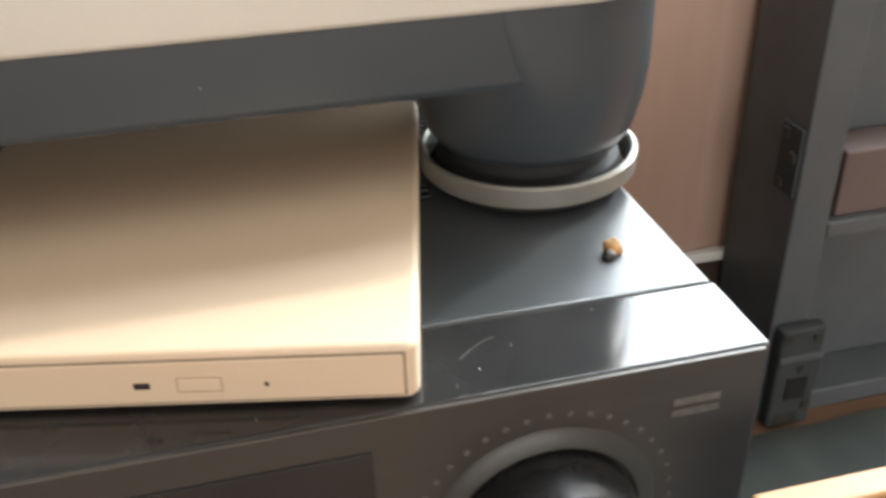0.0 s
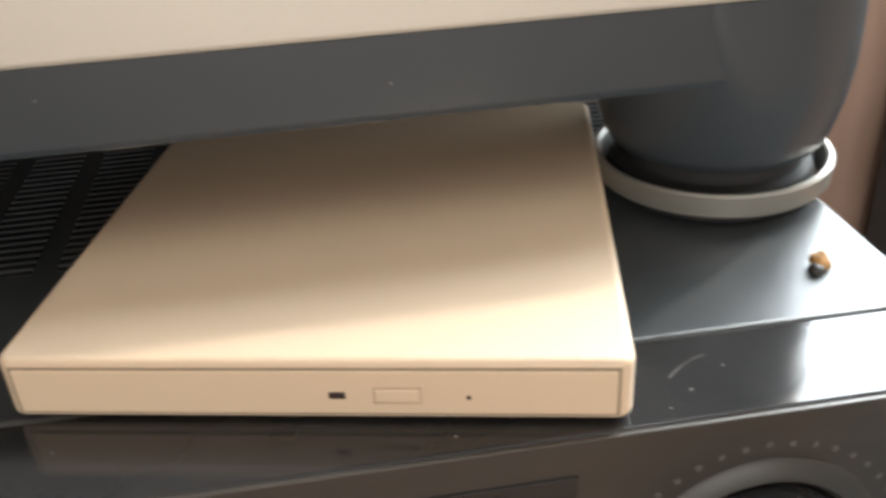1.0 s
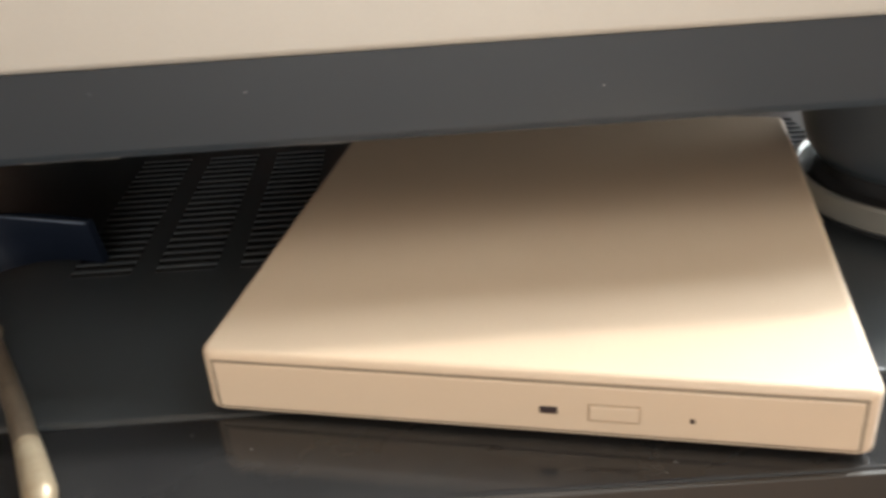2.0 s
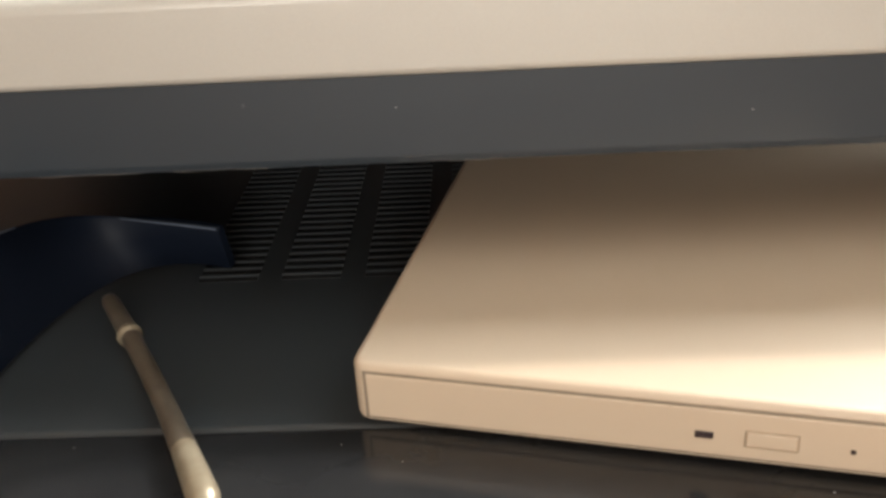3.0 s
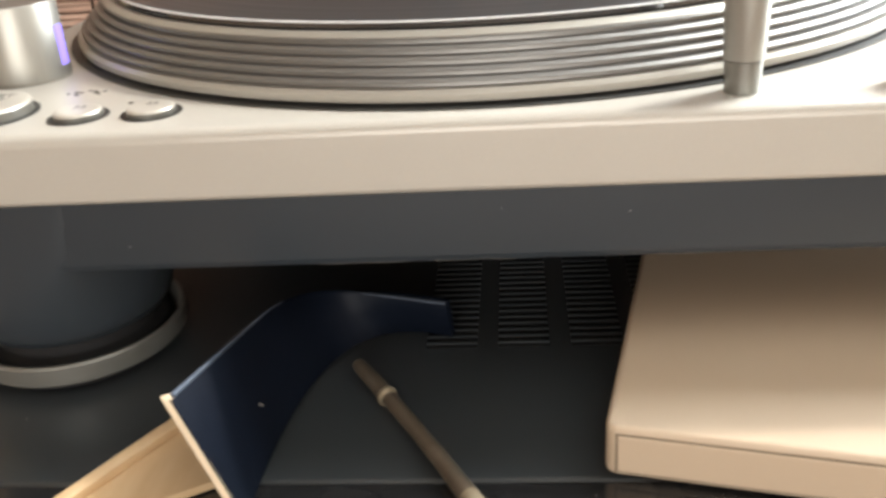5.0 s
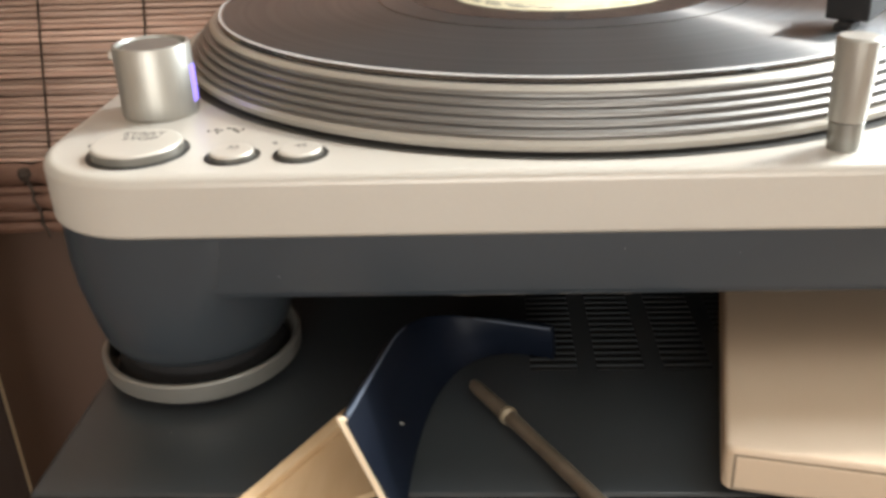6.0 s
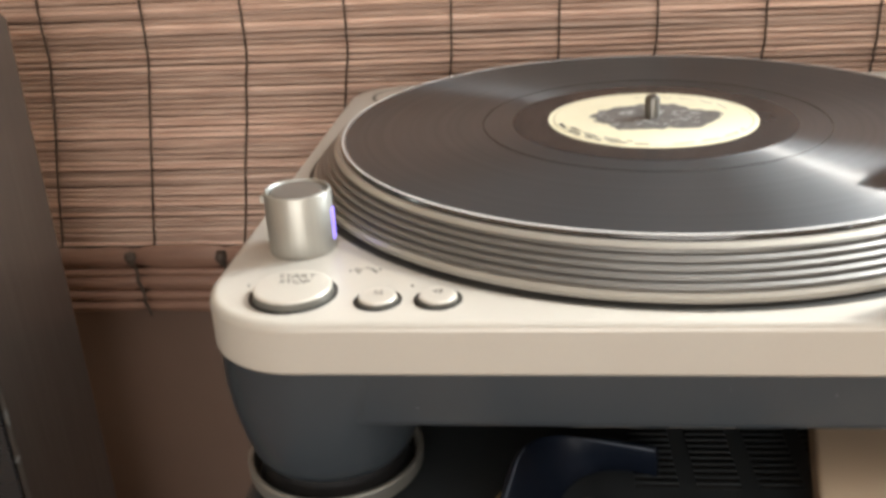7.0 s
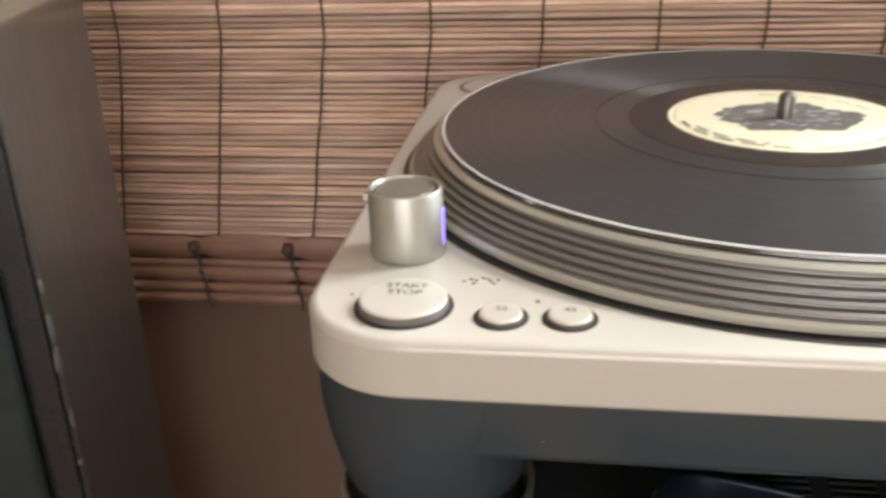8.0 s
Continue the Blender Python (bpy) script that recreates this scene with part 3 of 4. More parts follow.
def bowl_leg(fx, fy):
    """A turned bowl, cut flush with the plinth where it would stand out from it."""
    bm = lathe(BOWL, 72, (fx, fy, 0))
    for v in bm.verts:
        v.co.x = min(max(v.co.x, PX0 + 0.0014), PX1 - 0.0014)
        v.co.y = min(max(v.co.y, PY0 + 0.0014), PY1 - 0.0014)
        cx = min(max(v.co.x, PX0 + 0.036), PX1 - 0.036)
        cy = min(max(v.co.y, PY0 + 0.036), PY1 - 0.036)
        off = Vector((v.co.x - cx, v.co.y - cy))
        if off.length > 0.0346:
            off *= 0.0346 / off.length
            v.co.x, v.co.y = cx + off.x, cy + off.y
    bm.transform(Matrix.Translation((-TX, -TY, 0)))
    return finish(bm, 40)



for fx, fy in ((-0.1370, 0.0350), (0.2165, 0.0370), (-0.1370, 0.316), (0.2155, 0.316)):
    leg = part("leg", bowl_leg(fx, fy), BLACK, TT, "black bowl-shaped leg")
    part("isolator", lathe([(0.0, 0.0003), (0.0300, 0.0003), (0.0308, 0.0030), (0.0290, 0.0085), (0.0262, 0.0095), (0.0258, 0.0120), (0.0262, 0.0140), (0, 0.0140)], 48, (fx - TX, fy - TY, 0)), RUBBER, leg, "black rubber isolator")
    part("foot_ring", lathe([(0.0310, 0.0034), (0.0338, 0.0034), (0.0346, 0.0042), (0.0350, 0.0100), (0.0344, 0.0107), (0.0334, 0.0107), (0.0326, 0.0100), (0.0310, 0.0050), (0.0310, 0.0034)], 72, (fx - TX, fy - TY, 0)), RING, leg, "pale metal ring round the foot")
# platter with turned steps
prof = [(0.0, 0.0848), (0.1560, 0.0848)]
for i in range(5):
    r, zz = 0.1636 - 0.0022 * i, 0.0886 + 0.00240 * i
    prof += [(r - 0.0016, zz), (r - 0.0018, zz + 0.0011), (r - 0.0001, zz + 0.0012), (r, zz + 0.0015), (r - 0.0007, zz + 0.0022), (r - 0.0010, zz + 0.0023)]
prof += [(0.1522, 0.1008), (0.1490, 0.1010), (0.0, 0.1010)]
part("platter", lathe(prof, 160, (-TX, 0, 0)), PLATTER, TT, "turned aluminium platter with stepped rim")
dots = bmesh.new()
for row, (r, zz) in enumerate(((0.1627, 0.0901), (0.1605, 0.0925))):
    for i in range(72):
        a = radians(150 + 0.75 * (i + 0.5 * row))
        vs = bmesh.ops.create_cube(dots, size=1.0)["verts"]
        m = Matrix.Translation((r * math.cos(a) - TX, r * math.sin(a), zz)) @ Matrix.Rotation(a, 4, "Z")
        for v in vs:
            v.co = m @ Vector((v.co.x * 0.0012, v.co.y * 0.0010, v.co.z * 0.0009))
part("strobe_dots", finish(dots, 0), GAP, TT, "rows of fine dark strobe dots")
part("platter_top_edge", lathe([(0.1495, 0.0998), (0.1541, 0.0998), (0.1545, 0.1003), (0.1530, 0.1016), (0.1518, 0.1017), (0.1495, 0.1013)], 160, (-TX, 0, 0)), PLATTERLIP, TT, "pale polished top edge of the platter")
part("platter_lip", lathe([(0.1561, 0.0846), (0.1640, 0.0846), (0.1655, 0.0852), (0.1657, 0.0872), (0.1648, 0.0884), (0.1561, 0.0885)], 160, (-TX, 0, 0)), PLATTERLIP, TT, "pale silver lip of the platter")
part("platter_well", lathe([(0.160, 0.0839), (0.1685, 0.0839), (0.1688, 0.08415), (0.160, 0.08415)], 120, (-TX, 0, 0)), GAP, TT, "dark gap round the platter")
part("spindle", lathe([(0.0036, 0.0995), (0.0036, 0.1128), (0.0030, 0.1144), (0.0016, 0.1154), (0, 0.1157)], 24, (-TX, 0, 0)), SPINDLE, TT, "steel spindle")
# power and strobe knob
kx, ky = -0.1494 - TX, 0.0655 - TY
knob = part("strobe_knob", lathe([(0.0, 0.0838), (0.0130, 0.0838), (0.0130, 0.0844), (0.0133, 0.0848), (0.0132, 0.1080), (0.0129, 0.1088), (0.0122, 0.1090), (0.0118, 0.1082), (0.0116, 0.1066), (0.0, 0.1066)], 64, (kx, ky, 0)), KNOBSTEEL, TT, "brushed steel power knob")
part("knob_cap", lathe([(0.0, 0.1067), (0.0106, 0.1067), (0.0104, 0.1080), (0.0098, 0.1084), (0.0, 0.1085)], 48, (kx, ky, 0)), RING, knob, "grey inset cap")
part("knob_tab", box((kx - 0.0150, ky - 0.002, 0.1035), (kx - 0.0126, ky + 0.002, 0.1065), 0.0006), BUTTON, knob)
ka = radians(0)
part("strobe_lamp", box((-0.0022, -0.0006, 0.0880), (0.0022, 0.0006, 0.1010), 0.0004, m=Matrix.Translation((kx, ky, 0)) @ Matrix.Rotation(ka, 4, "Z") @ Matrix.Translation((0.0129, 0, 0)) @ Matrix.Rotation(radians(90), 4, "Z")), GLOW, knob, "violet strobe lamp window")


def push_button(name, x, y, r, high, label):
    cx, cy = x - TX, y - TY
    top = 0.0838 + high
    ob = part(name, lathe([(0, top - 0.0006), (r, top - 0.0006), (r - 0.0001, top - 0.0003), (r - 0.0004, top), (r - 0.0012, top + 0.0002), (0, top + 0.0002)], 56, (cx, cy, 0)), BUTTON, TT, label)
    # the button's side as its own part, shade put into its colour
    part("button_shaded_side", lathe([(0, 0.0838), (r + 0.0001, 0.0838), (r + 0.0001, top - 0.0007), (0, top - 0.0007)], 56, (cx, cy, 0)), SHADESIDE_RIM, ob, "button side painted darker for shade")
    part("button_gap", lathe([(r + 0.0003, 0.08385), (r + 0.0018, 0.08385), (r + 0.0018, 0.0841), (r + 0.0003, 0.0841)], 56, (cx, cy, 0)), GAP, ob)
    return ob


start = push_button("start_button", -0.1432, 0.0226, 0.0142, 0.0034, "large round silver start and stop button")
flat = lambda x, y, zz: Matrix.Translation((x - TX, y - TY, zz))
lettering("start_word", "START", 0.0047, flat(-0.1432, 0.0302, 0.08746), DARKPRINT, start)
lettering("stop_word", "STOP", 0.0047, flat(-0.1432, 0.0254, 0.08746), DARKPRINT, start)
b33 = push_button("speed_button", -0.1118, 0.0172, 0.0068, 0.0020, "small round silver speed button")
lettering("speed_number", "33", 0.0040, flat(-0.1118, 0.0190, 0.08606), DARKPRINT, b33)
b45 = push_button("speed_button", -0.0907, 0.0178, 0.0068, 0.0020, "small round silver speed button")
lettering("speed_number", "45", 0.0040, flat(-0.0907, 0.0196, 0.08606), DARKPRINT, b45)
for x, y, w in ((-0.1262, 0.0425, 0.0008), (-0.1240, 0.0440, 0.0014), (-0.1222, 0.0432, 0.0010), (-0.1200, 0.0452, 0.0012), (-0.1182, 0.0445, 0.0008), (-0.1172, 0.0428, 0.0013), (-0.1150, 0.0440, 0.0009), (-0.1228, 0.0408, 0.0012), (-0.1160, 0.0412, 0.0010), (-0.1010, 0.0290, 0.0013), (-0.1618, 0.0300, 0.0008)):
    part("print_mark", box((x - TX - w / 2, y - TY - 0.0005, 0.0838), (x - TX + w / 2, y - TY + 0.0005, 0.08395)), DARKPRINT, TT)
# round well for a centre piece at the back corner
well = part("adapter_well", lathe([(0.0200, 0.08385), (0.0220, 0.08385), (0.0220, 0.0842), (0.0208, 0.0840), (0.0200, 0.0840)], 56, (-0.140 - TX, 0.318 - TY, 0)), SHADESIDE_RIM, TT, "dark round rim of a shallow well")
part("well_cap", lathe([(0, 0.08385), (0.0198, 0.08385), (0.0198, 0.0843), (0.0190, 0.0847), (0, 0.0848)], 56, (-0.140 - TX, 0.318 - TY, 0)), SILVER, well, "silver cap in the well")
# scuffs and specks on the black underbody
sc = random.Random(31)
for x0, x1 in ((-0.045, -0.020), (-0.012, 0.010), (0.052, 0.066), (0.104, 0.121), (0.128, 0.139), (0.146, 0.158)):
    part("scuff", tube([(x0 + (x1 - x0) * k / 5 - TX, PY0 + 0.0030 - TY, 0.0424 + sc.uniform(-0.0001, 0.0001)) for k in range(6)], [sc.uniform(0.00005, 0.0002) for k in range(6)], 6), DIMPRINT, TT, "pale scuff along the lower edge")
for x, zz in ((0.007, 0.058), (0.039, 0.062), (0.041, 0.056), (0.002, 0.0628), (-0.098, 0.050), (0.120, 0.052)):
    part("speck", lathe([(0, -0.0002), (0.0002, -0.0001), (0.0002, 0.0001), (0, 0.0002)], 8, (x - TX, PY0 + 0.0019 - TY, zz)), DUST, TT, "pale dust speck")
# stylus light post and two small knobs at the front
post = part("stylus_light", lathe([(0, 0.0926), (0.0051, 0.0926), (0.0053, 0.0930), (0.0060, 0.1160), (0.0054, 0.1168), (0, 0.1168)], 40, (0.0706 - TX, 0.0135 - TY, 0)), KNOBSTEEL, TT, "tapered silver stylus light post")
part("post_collar", lathe([(0, 0.0838), (0.0045, 0.0838), (0.0046, 0.0850), (0.0050, 0.0922), (0.0046, 0.0925), (0, 0.0925)], 40, (0.0706 - TX, 0.0135 - TY, 0)), RING, post, "darker collar at the foot of the post")
for x in (0.1120, 0.1285):
    part("small_knob", lathe([(0, 0.0838), (0.0042, 0.0838), (0.0040, 0.0900), (0.0034, 0.0906), (0, 0.0906)], 32, (x - TX, 0.0135 - TY, 0)), BUTTON, TT, "small round silver knob")
# tonearm
arm = part("tonearm", tube([(0.107 - TX, 0.100 - TY, 0.1205), (0.120 - TX, 0.116 - TY, 0.123), (0.156 - TX, 0.185 - TY, 0.126), (0.205 - TX, 0.285 - TY, 0.126), (0.218 - TX, 0.312 - TY, 0.126)], [0.0045, 0.0045, 0.0045, 0.0045, 0.0045], 16), CHROME, TT, "silver tonearm")
part("arm_base", lathe([(0, 0.0838), (0.030, 0.0838), (0.030, 0.094), (0.022, 0.098), (0.014, 0.100), (0.013, 0.119), (0, 0.119)], 48, (0.205 - TX, 0.285 - TY, 0)), CHROME, arm, "silver tonearm base")
part("counterweight", lathe([(0, -0.012), (0.013, -0.012), (0.0135, 0.0), (0.013, 0.012), (0, 0.012)], 32), CHROME, arm).matrix_local = pose(0.215 - TX, 0.306 - TY, 0.126, 90, 0, -28)
hm = Matrix.Translation((0.0970 - TX, 0.0885 - TY, 0.1215)) @ Matrix.Rotation(radians(-38), 4, "Z") @ Matrix.Rotation(radians(4), 4, "X")
part("headshell", box((-0.0095, -0.012, -0.0012), (0.0095, 0.026, 0.0012), 0.0008, m=hm), SILVER, arm, "silver headshell")
part("finger_lift", box((0.0095, -0.004, -0.0006), (0.020, 0.001, 0.0006), 0.0004, m=hm), CHROME, arm)
cart = part("cartridge", box((-0.0075, -0.009, -0.0150), (0.0075, 0.012, -0.0014), 0.0008, m=hm), RUBBER, arm, "black cartridge")
part("stylus_holder", box((-0.003, -0.0125, -0.0185), (0.003, -0.002, -0.0150), 0.0006, m=hm), RUBBER, cart)

# ---- the slipmat and the record on the platter ----
mat_ob = thing("slipmat", "thin black felt slipmat under the record", "slipmat", (0, 0.176, 0.1012))
part("felt", lathe([(0.0037, 0.0), (0.1500, 0.0), (0.1500, 0.0008), (0.0037, 0.0008)], 120), RUBBER, mat_ob)
rec = thing("vinyl_record", "black twelve inch vinyl record with a cream label", "record", (0, 0.176, 0.1020))
part("disc", lathe([(0.0038, 0.0), (0.1488, 0.0), (0.1488, 0.0014), (0.0640, 0.0014), (0.0038, 0.0014)], 200), VINYL, rec, "grooved black vinyl")
bead = [(0.1488, 0.0), (0.1506, 0.0), (0.1511, 0.0003), (0.1507, 0.0014), (0.1502, 0.0017), (0.1494, 0.0017), (0.1488, 0.0014)]
part("rim", lathe(bead, 240), VINYL_RIM, rec, "shiny raised rim of the record")
# the rim's white highlight, painted as a thin pale strip
part("rim_shine", lathe([(0.1496, 0.0017), (0.1498, 0.00195), (0.1504, 0.00185), (0.1506, 0.0015)], 240), RIMSHINE, rec, "pale painted shine along the record rim")
part("run_out", lathe([(0.049, 0.00145), (0.0675, 0.00145), (0.0673, 0.00158), (0.049, 0.00158)], 120), VINYL_RUN, rec, "smooth black run-out")
for r in (0.0640, 0.0817):
    part("track_gap", lathe([(r, 0.00142), (r + 0.0004, 0.00142), (r + 0.0004, 0.00160), (r, 0.00160)], 140), VINYL_RUN, rec)
label = part("label", lathe([(0.0038, 0.0016), (0.0500, 0.0016), (0.0500, 0.0019), (0.0038, 0.0019)], 120), LABEL, rec, "cream paper label with a dark printed patch")
bm = bmesh.new()
vs = []
for i in range(90):
    a = 2 * math.pi * i / 90
    r = 0.0265 + 0.008 * noise.noise((1.7 * math.cos(a), 1.7 * math.sin(a), 4)) + 0.0035 * noise.noise((6 * math.cos(a), 6 * math.sin(a), 8))
    vs.append(bm.verts.new((r * math.cos(a) * 1.12, r * math.sin(a) * 0.95 + 0.002, 0.00196)))
bm.faces.new(vs)
part("dark_patch", finish(bm, 0), LABELDARK, label, "dark irregular printed patch")
bm = bmesh.new()
fr = random.Random(12)
for i in range(70):
    a, q = fr.uniform(0, 2 * math.pi), 0.023 * math.sqrt(fr.random())
    w, h = fr.uniform(0.0008, 0.0036), fr.uniform(0.0003, 0.0011)
    x, y, tilt = q * math.cos(a) * 1.1, q * math.sin(a) * 0.9 + 0.002, fr.uniform(-0.5, 0.5)
    if q > 0.006:
        bm.faces.new([bm.verts.new((x + u * w, y + u * w * tilt + v * h, 0.00204)) for u, v in ((-1, -0.3), (0.2, -1), (1, 0.4), (-0.3, 1))])
part("pale_fleck", finish(bm, 0), DUST, label, "pale flecks in the printed patch")
for r, a0, a1, thick in ((0.0470, 0, 360, 0.0005), (0.0440, 188, 262, 0.0017), (0.0408, 200, 252, 0.0016), (0.0445, 275, 330, 0.0010), (0.0405, 20, 100, 0.0008)):
    bm = bmesh.new()
    n = max(6, int((a1 - a0) / 4))
    pairs = []
    for i in range(n + 1):
        a = radians(a0 + (a1 - a0) * i / n)
        pairs.append([bm.verts.new((q * math.cos(a), q * math.sin(a), 0.00196)) for q in (r, r + thick)])
    for i, (p, q) in enumerate(zip(pairs, pairs[1:])):
        if a1 - a0 > 300 or i % 4 != 3:
            bm.faces.new((p[0], p[1], q[1], q[0]))
    part("print_bar", finish(bm, 0), DARKPRINT if a1 - a0 < 300 else material("label_line", (0.45, 0.38, 0.20), 0.6), label, "bars of small unreadable print")

# ---- the disc drive under the record player ----
drive = thing("optical_drive", "slim warm white external disc drive lying on the amplifier", "disc drive", (0.0309, -0.0390, 0.0), rz=-12.5)
W, D, Z0, Z1 = 0.1300, 0.1390, 0.0011, 0.0159


def drive_outline(inset):
    return rounded_outline(inset, inset, W - inset, D - inset, 0.0034 - min(inset, 0.002), 8)


part("casing", slab(drive_outline, [(0.0010, Z0), (0.0002, Z0 + 0.0008), (0.0, Z0 + 0.0014), (0.0, Z0 + 0.0019), (0.0, Z1 - 0.0019), (0.0, Z1 - 0.0014), (0.0003, Z1 - 0.0006), (0.0010, Z1 - 0.0001), (0.0018, Z1)], 50), DRIVE, drive, "warm white plastic casing")
part("bezel_gap", box((0.0027, -0.0002, Z0 + 0.0014), (W - 0.0027, 0.0010, Z1 - 0.0017)), DRIVESEAM, drive)
tray = part("tray_front", box((0.0033, -0.0005, Z0 + 0.0018), (W - 0.0034, 0.0010, Z1 - 0.0023), 0.0004), DRIVE, drive, "warm white tray front")
part("indicator", box((0.0690, -0.0008, 0.0069), (0.0725, -0.0004, 0.0085), 0.0002), LENS, tray, "dark indicator window")
part("eject_gap", box((0.0781, -0.0007, 0.0058), (0.0879, -0.0004, 0.0097), 0.0003), material("soft_seam", (0.54, 0.42, 0.30), 0.7), tray)
part("eject_button", box((0.07835, -0.0009, 0.00605), (0.08765, -0.0004, 0.00945), 0.0004), DRIVE, tray)
hole = part("eject_hole", lathe([(0, 0), (0.0005, 0), (0.0005, 0.0004), (0, 0.0004)], 16), LENS, tray)
hole.matrix_local = pose(0.0973, -0.0004, 0.0073, 90, 0, 0)
for x in (0.012, W - 0.012):
    for y in (0.012, D - 0.012):
        part("rubber_foot", lathe([(0, 0.0002), (0.004, 0.0002), (0.004, 0.0013), (0, 0.0013)], 16, (x, y, 0)), RUBBER, drive)

# ---- the tan stick ----
stick = thing("tan_stick", "slim worn tan tube with a ringed end, lying on the amplifier", "stick", (0, 0, 0))
E0, E1 = Vector((-0.0399, 0.0127, 0.0030)), Vector((0.0065, -0.0672, 0.0034))
def along(s, dz=0.0): return E0.lerp(E1, s) + Vector((0.0015 * math.sin(3 * s), 0, dz))
part("shaft", tube([along(s) for s in (0.24, 0.30, 0.45, 0.62, 0.78)], [0.0025, 0.0023, 0.0023, 0.0024, 0.0027], 18), STICK, stick)
part("end_piece", tube([along(s) for s in (0.0, 0.012, 0.03, 0.11, 0.215)], [0.0012, 0.0020, 0.0023, 0.0024, 0.0026], 18), STICK, stick)
part("ring", tube([along(s) for s in (0.215, 0.222, 0.232, 0.242, 0.250)], [0.0024, 0.0030, 0.0032, 0.0030, 0.0024], 18), STICKTIP, stick, "raised pale ring")
part("tip", tube([along(s) for s in (0.78, 0.88, 0.955, 0.985, 1.0)], [0.0027, 0.0030, 0.0032, 0.0027, 0.0014], 18), STICKTIP, stick, "pale rounded tip")

# ---- the dark blue brush ----
brush = thing("record_brush", "dark blue brush with pale wooden handle, leaning on the amplifier", "brush", (0, 0, 0))


def bent(p0, through_mid, p1, t):
    """A smooth bend from p0 to p1 that passes the middle point."""
    p0, mid, p1 = Vector(p0), Vector(through_mid), Vector(p1)
    q = 2 * mid - 0.5 * (p0 + p1)
    return (1 - t) ** 2 * p0 + 2 * t * (1 - t) * q + t * t * p1


def creased(p0, mid, p1, t):
    """Two straight runs with a rounded bend between them."""
    p0, mid, p1 = Vector(p0), Vector(mid), Vector(p1)
    a, b = mid.lerp(p0, 0.36), mid.lerp(p1, 0.36)
    if t < 0.32:
        return p0.lerp(a, t / 0.32)
    if t > 0.68:
        return b.lerp(p1, (t - 0.68) / 0.32)
    u = (t - 0.32) / 0.36
    return (1 - u) ** 2 * a + 2 * u * (1 - u) * mid + u * u * b


bm = bmesh.new()
rows = []
for i in range(25):
    t = i / 24
    top = creased((-0.0712, -0.0515, 0.0350), (-0.0612, 0.0330, 0.0200), (-0.0125, 0.0278, 0.0146), t)
    low = bent((-0.0575, -0.0552, 0.0012), (-0.0465, 0.0200, 0.0012), (-0.0115, 0.0300, 0.0012), t)
    side = (low - top).cross(bent((-0.0575, -0.0552, 0), (-0.0465, 0.02, 0), (-0.0115, 0.03, 0), min(1, t + 0.02)) - bent((-0.0575, -0.0552, 0), (-0.0465, 0.02, 0), (-0.0115, 0.03, 0), max(0, t - 0.02))).normalized() * 0.0024
    crest = (top - low).normalized() * 0.0009
    rows.append([bm.verts.new(p) for p in (low, low.lerp(top, 0.5), top - crest, top + crest * 0.3 - side * 0.35, top - side, low.lerp(top, 0.5) - side, low - side)])
for a, b in zip(rows, rows[1:]):
    for k in range(7):
        bm.faces.new((a[k], b[k], b[(k + 1) % 7], a[(k + 1) % 7]))
bm.faces.new(rows[0])
bm.faces.new(rows[-1][::-1])
part("blue_body", finish(bm, 50), BLUEBODY, brush, "dark blue curved body")
part("nick", box((-0.0003, -0.0011, -0.0003), (0.0003, 0.0011, 0.0003), 0.0001, m=pose(-0.0605, -0.0220, 0.0122, 0, -65, 60)), PRINT, brush, "small pale nick")
part("cream_edge", panel(((-0.0734, -0.0522, 0.0355), (-0.0590, -0.0562, 0.0006), (-0.0570, -0.0550, 0.0006), (-0.0712, -0.0510, 0.0355)), 0.0022, 0.0005), CREAMEDGE, brush, "cream edge strip")
def edge_run(t0, t1, r0, r1, name, label):
    """A worn strip along the crest of the body, with its highlight painted pale."""
    ts = [t0 + (t1 - t0) * k / 10 for k in range(11)]
    pts = [creased((-0.0712, -0.0515, 0.0350), (-0.0612, 0.0330, 0.0200), (-0.0125, 0.0278, 0.0146), t) + Vector((0, 0, 0.0001)) for t in ts]
    part(name, tube(pts, [r0 + (r1 - r0) * k / 10 for k in range(11)], 8), WORNHIGHLIGHT, brush, label)


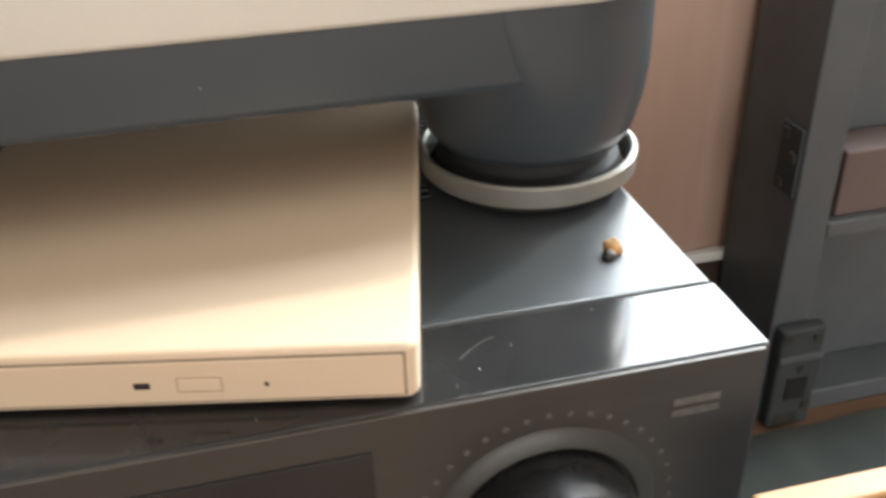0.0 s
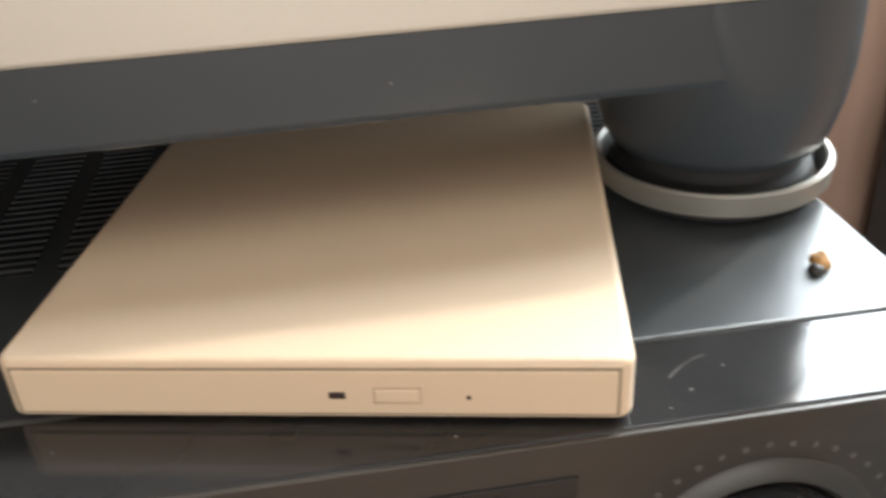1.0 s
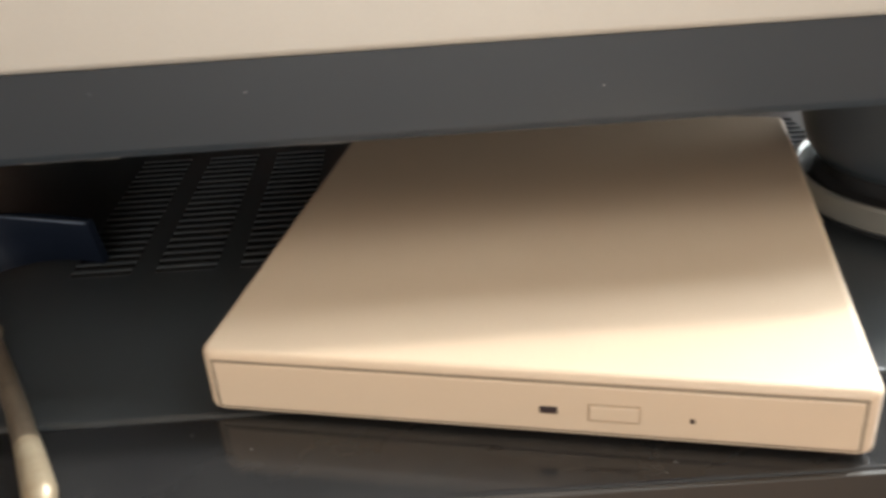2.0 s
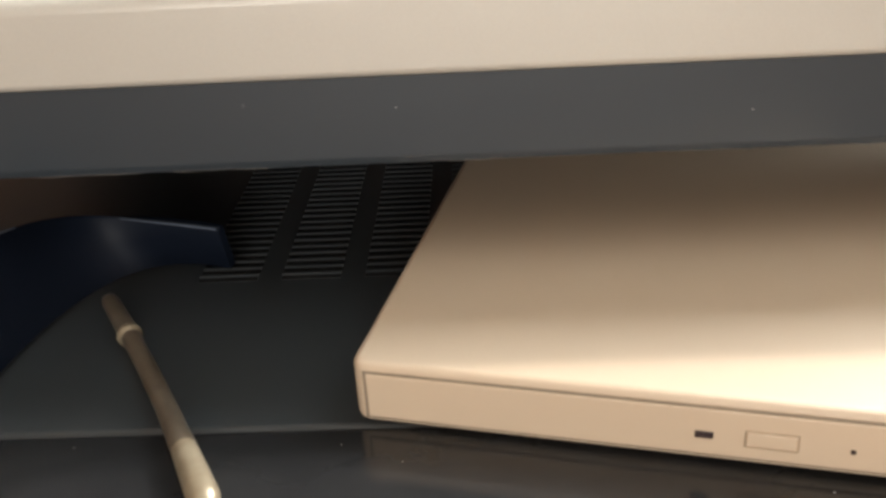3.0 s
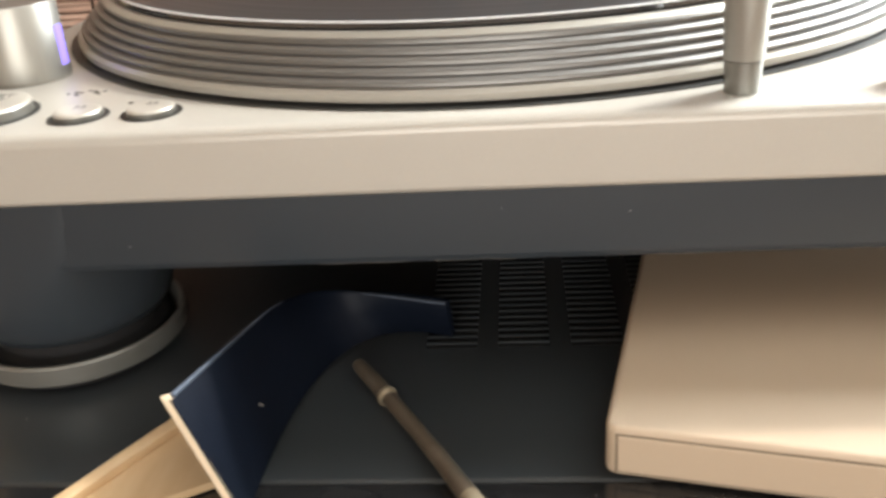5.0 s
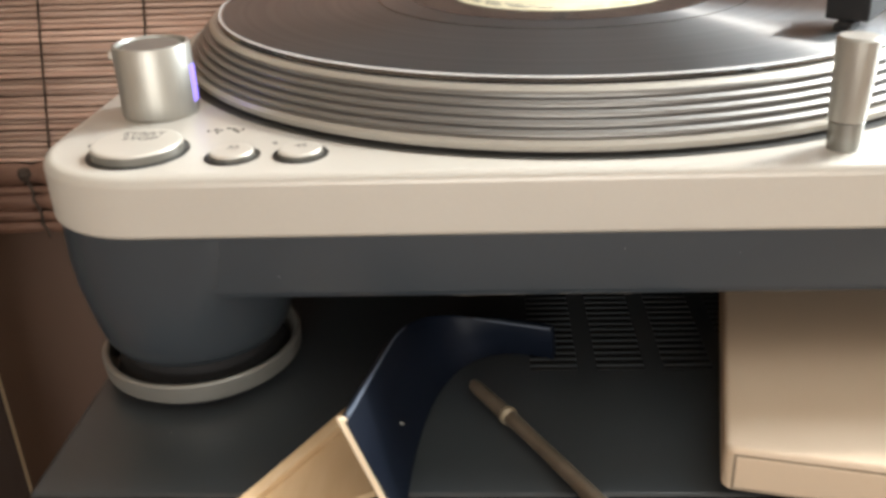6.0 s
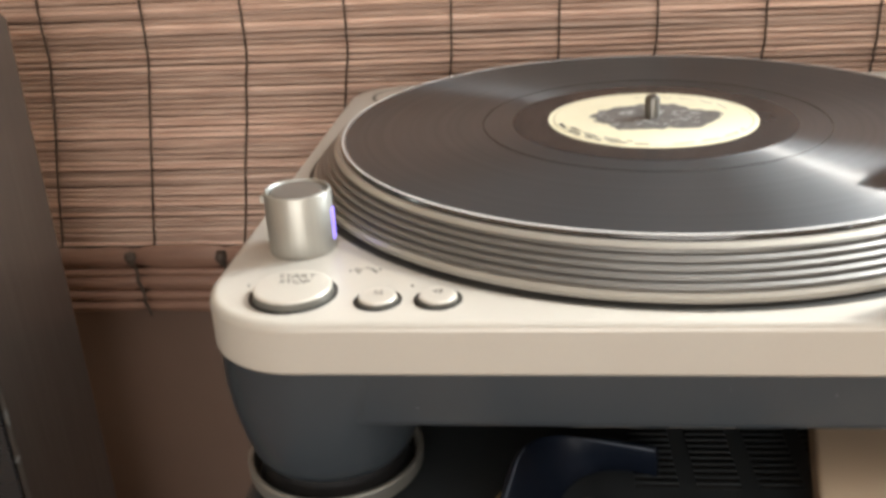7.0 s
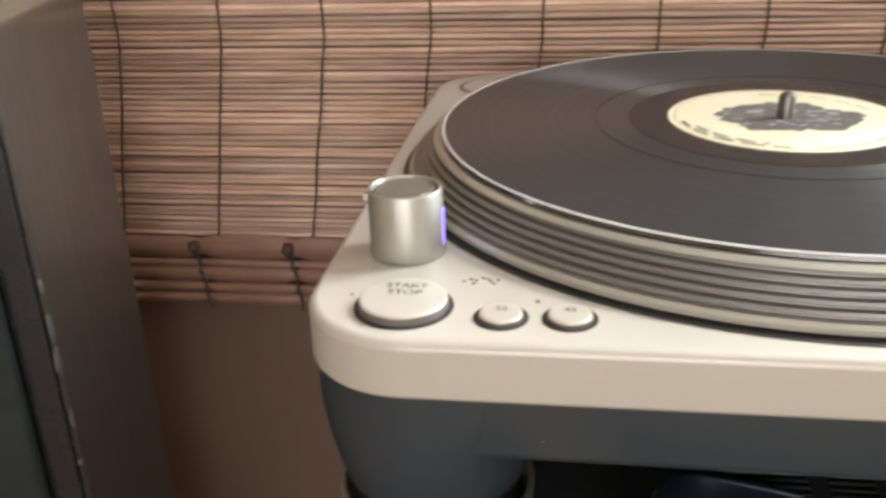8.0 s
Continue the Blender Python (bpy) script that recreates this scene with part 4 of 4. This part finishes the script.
edge_run(0.005, 0.42, 0.00075, 0.00025, "worn_edge_highlight", "worn edge of the blue body with a painted highlight")
edge_run(0.72, 0.995, 0.00018, 0.00040, "worn_edge_highlight", "worn edge of the blue body with a painted highlight")
rail_a, rail_b = Vector((-0.1135, -0.0655, 0.0)), Vector((-0.0690, 0.0110, 0.0))
along_rail = (rail_b - rail_a).normalized()
across = Vector((along_rail.y, -along_rail.x, 0)) * 0.0034
rail = panel((rail_a + Vector((0, 0, 0.0072)), rail_a + across + Vector((0, 0, 0.0064)), rail_b + across + Vector((0, 0, 0.0064)), rail_b + Vector((0, 0, 0.0072))), 0.0040, 0.0006)
part("handle_rail", rail, CREAMWOOD, brush, "pale raised rail along the handle")
part("handle", panel(((-0.0640, 0.0300, 0.0030), (-0.1185, -0.0672, 0.0030), (-0.1115, -0.0670, 0.0030), (-0.0660, -0.0410, 0.0030)), 0.0026, 0.0007), CREAMWOOD, brush, "pale wooden handle")

# ---- crumb and dust ----
crumb = thing("crumb", "small orange and brown crumb on the amplifier's cover", "crumb", (0.2222, -0.0203, 0.0))
for name, x, y, r, mat, seed in (("crumb_flake", 0.0008, 0.0014, 0.0025, CRUMB, 3), ("dark_flake", -0.0014, -0.0010, 0.0018, DARKPRINT, 9)):
    bm = bmesh.new()
    bmesh.ops.create_icosphere(bm, subdivisions=3, radius=r)
    for v in bm.verts:
        v.co *= 1 + 0.32 * noise.noise(v.co * 420 + Vector((seed, 0, 0)))
        v.co = Vector((v.co.x + x, v.co.y + y, max(v.co.z * (1.25 if r > 0.002 else 0.8), -r * 0.5) + r * 0.5 - 0.0002))
    part(name, finish(bm, 0), mat, crumb)
bm = bmesh.new()
dr = random.Random(3)
for i in range(22):
    x, y = dr.uniform(-0.16, 0.235), dr.choice((dr.uniform(-0.066, -0.040), dr.uniform(-0.036, 0.02)))
    s = dr.uniform(0.0001, 0.00024)
    vs = bmesh.ops.create_icosphere(bm, subdivisions=1, radius=s)["verts"]
    for v in vs:
        v.co = Vector((v.co.x * dr.uniform(1, 1.6), v.co.y, v.co.z * 0.5)) + Vector((x, y, 0.0001))
dust = part("dust", finish(bm, 0), DUST)
tagged(dust, "scattered pale specks of dust on the amplifier", "dust", kind="stuff")
hair = part("hair_scratch", tube([(0.1700 + 0.0105 * s, -0.0545 + 0.0062 * math.sin(1.5 * s), 0.0002) for s in (0, 0.25, 0.5, 0.75, 1.0)], [0.00016, 0.00013, 0.00008, 0.0001, 0.00007], 6), DIMPRINT)
tagged(hair, "short pale curved fibre on the gloss panel", "fibre")
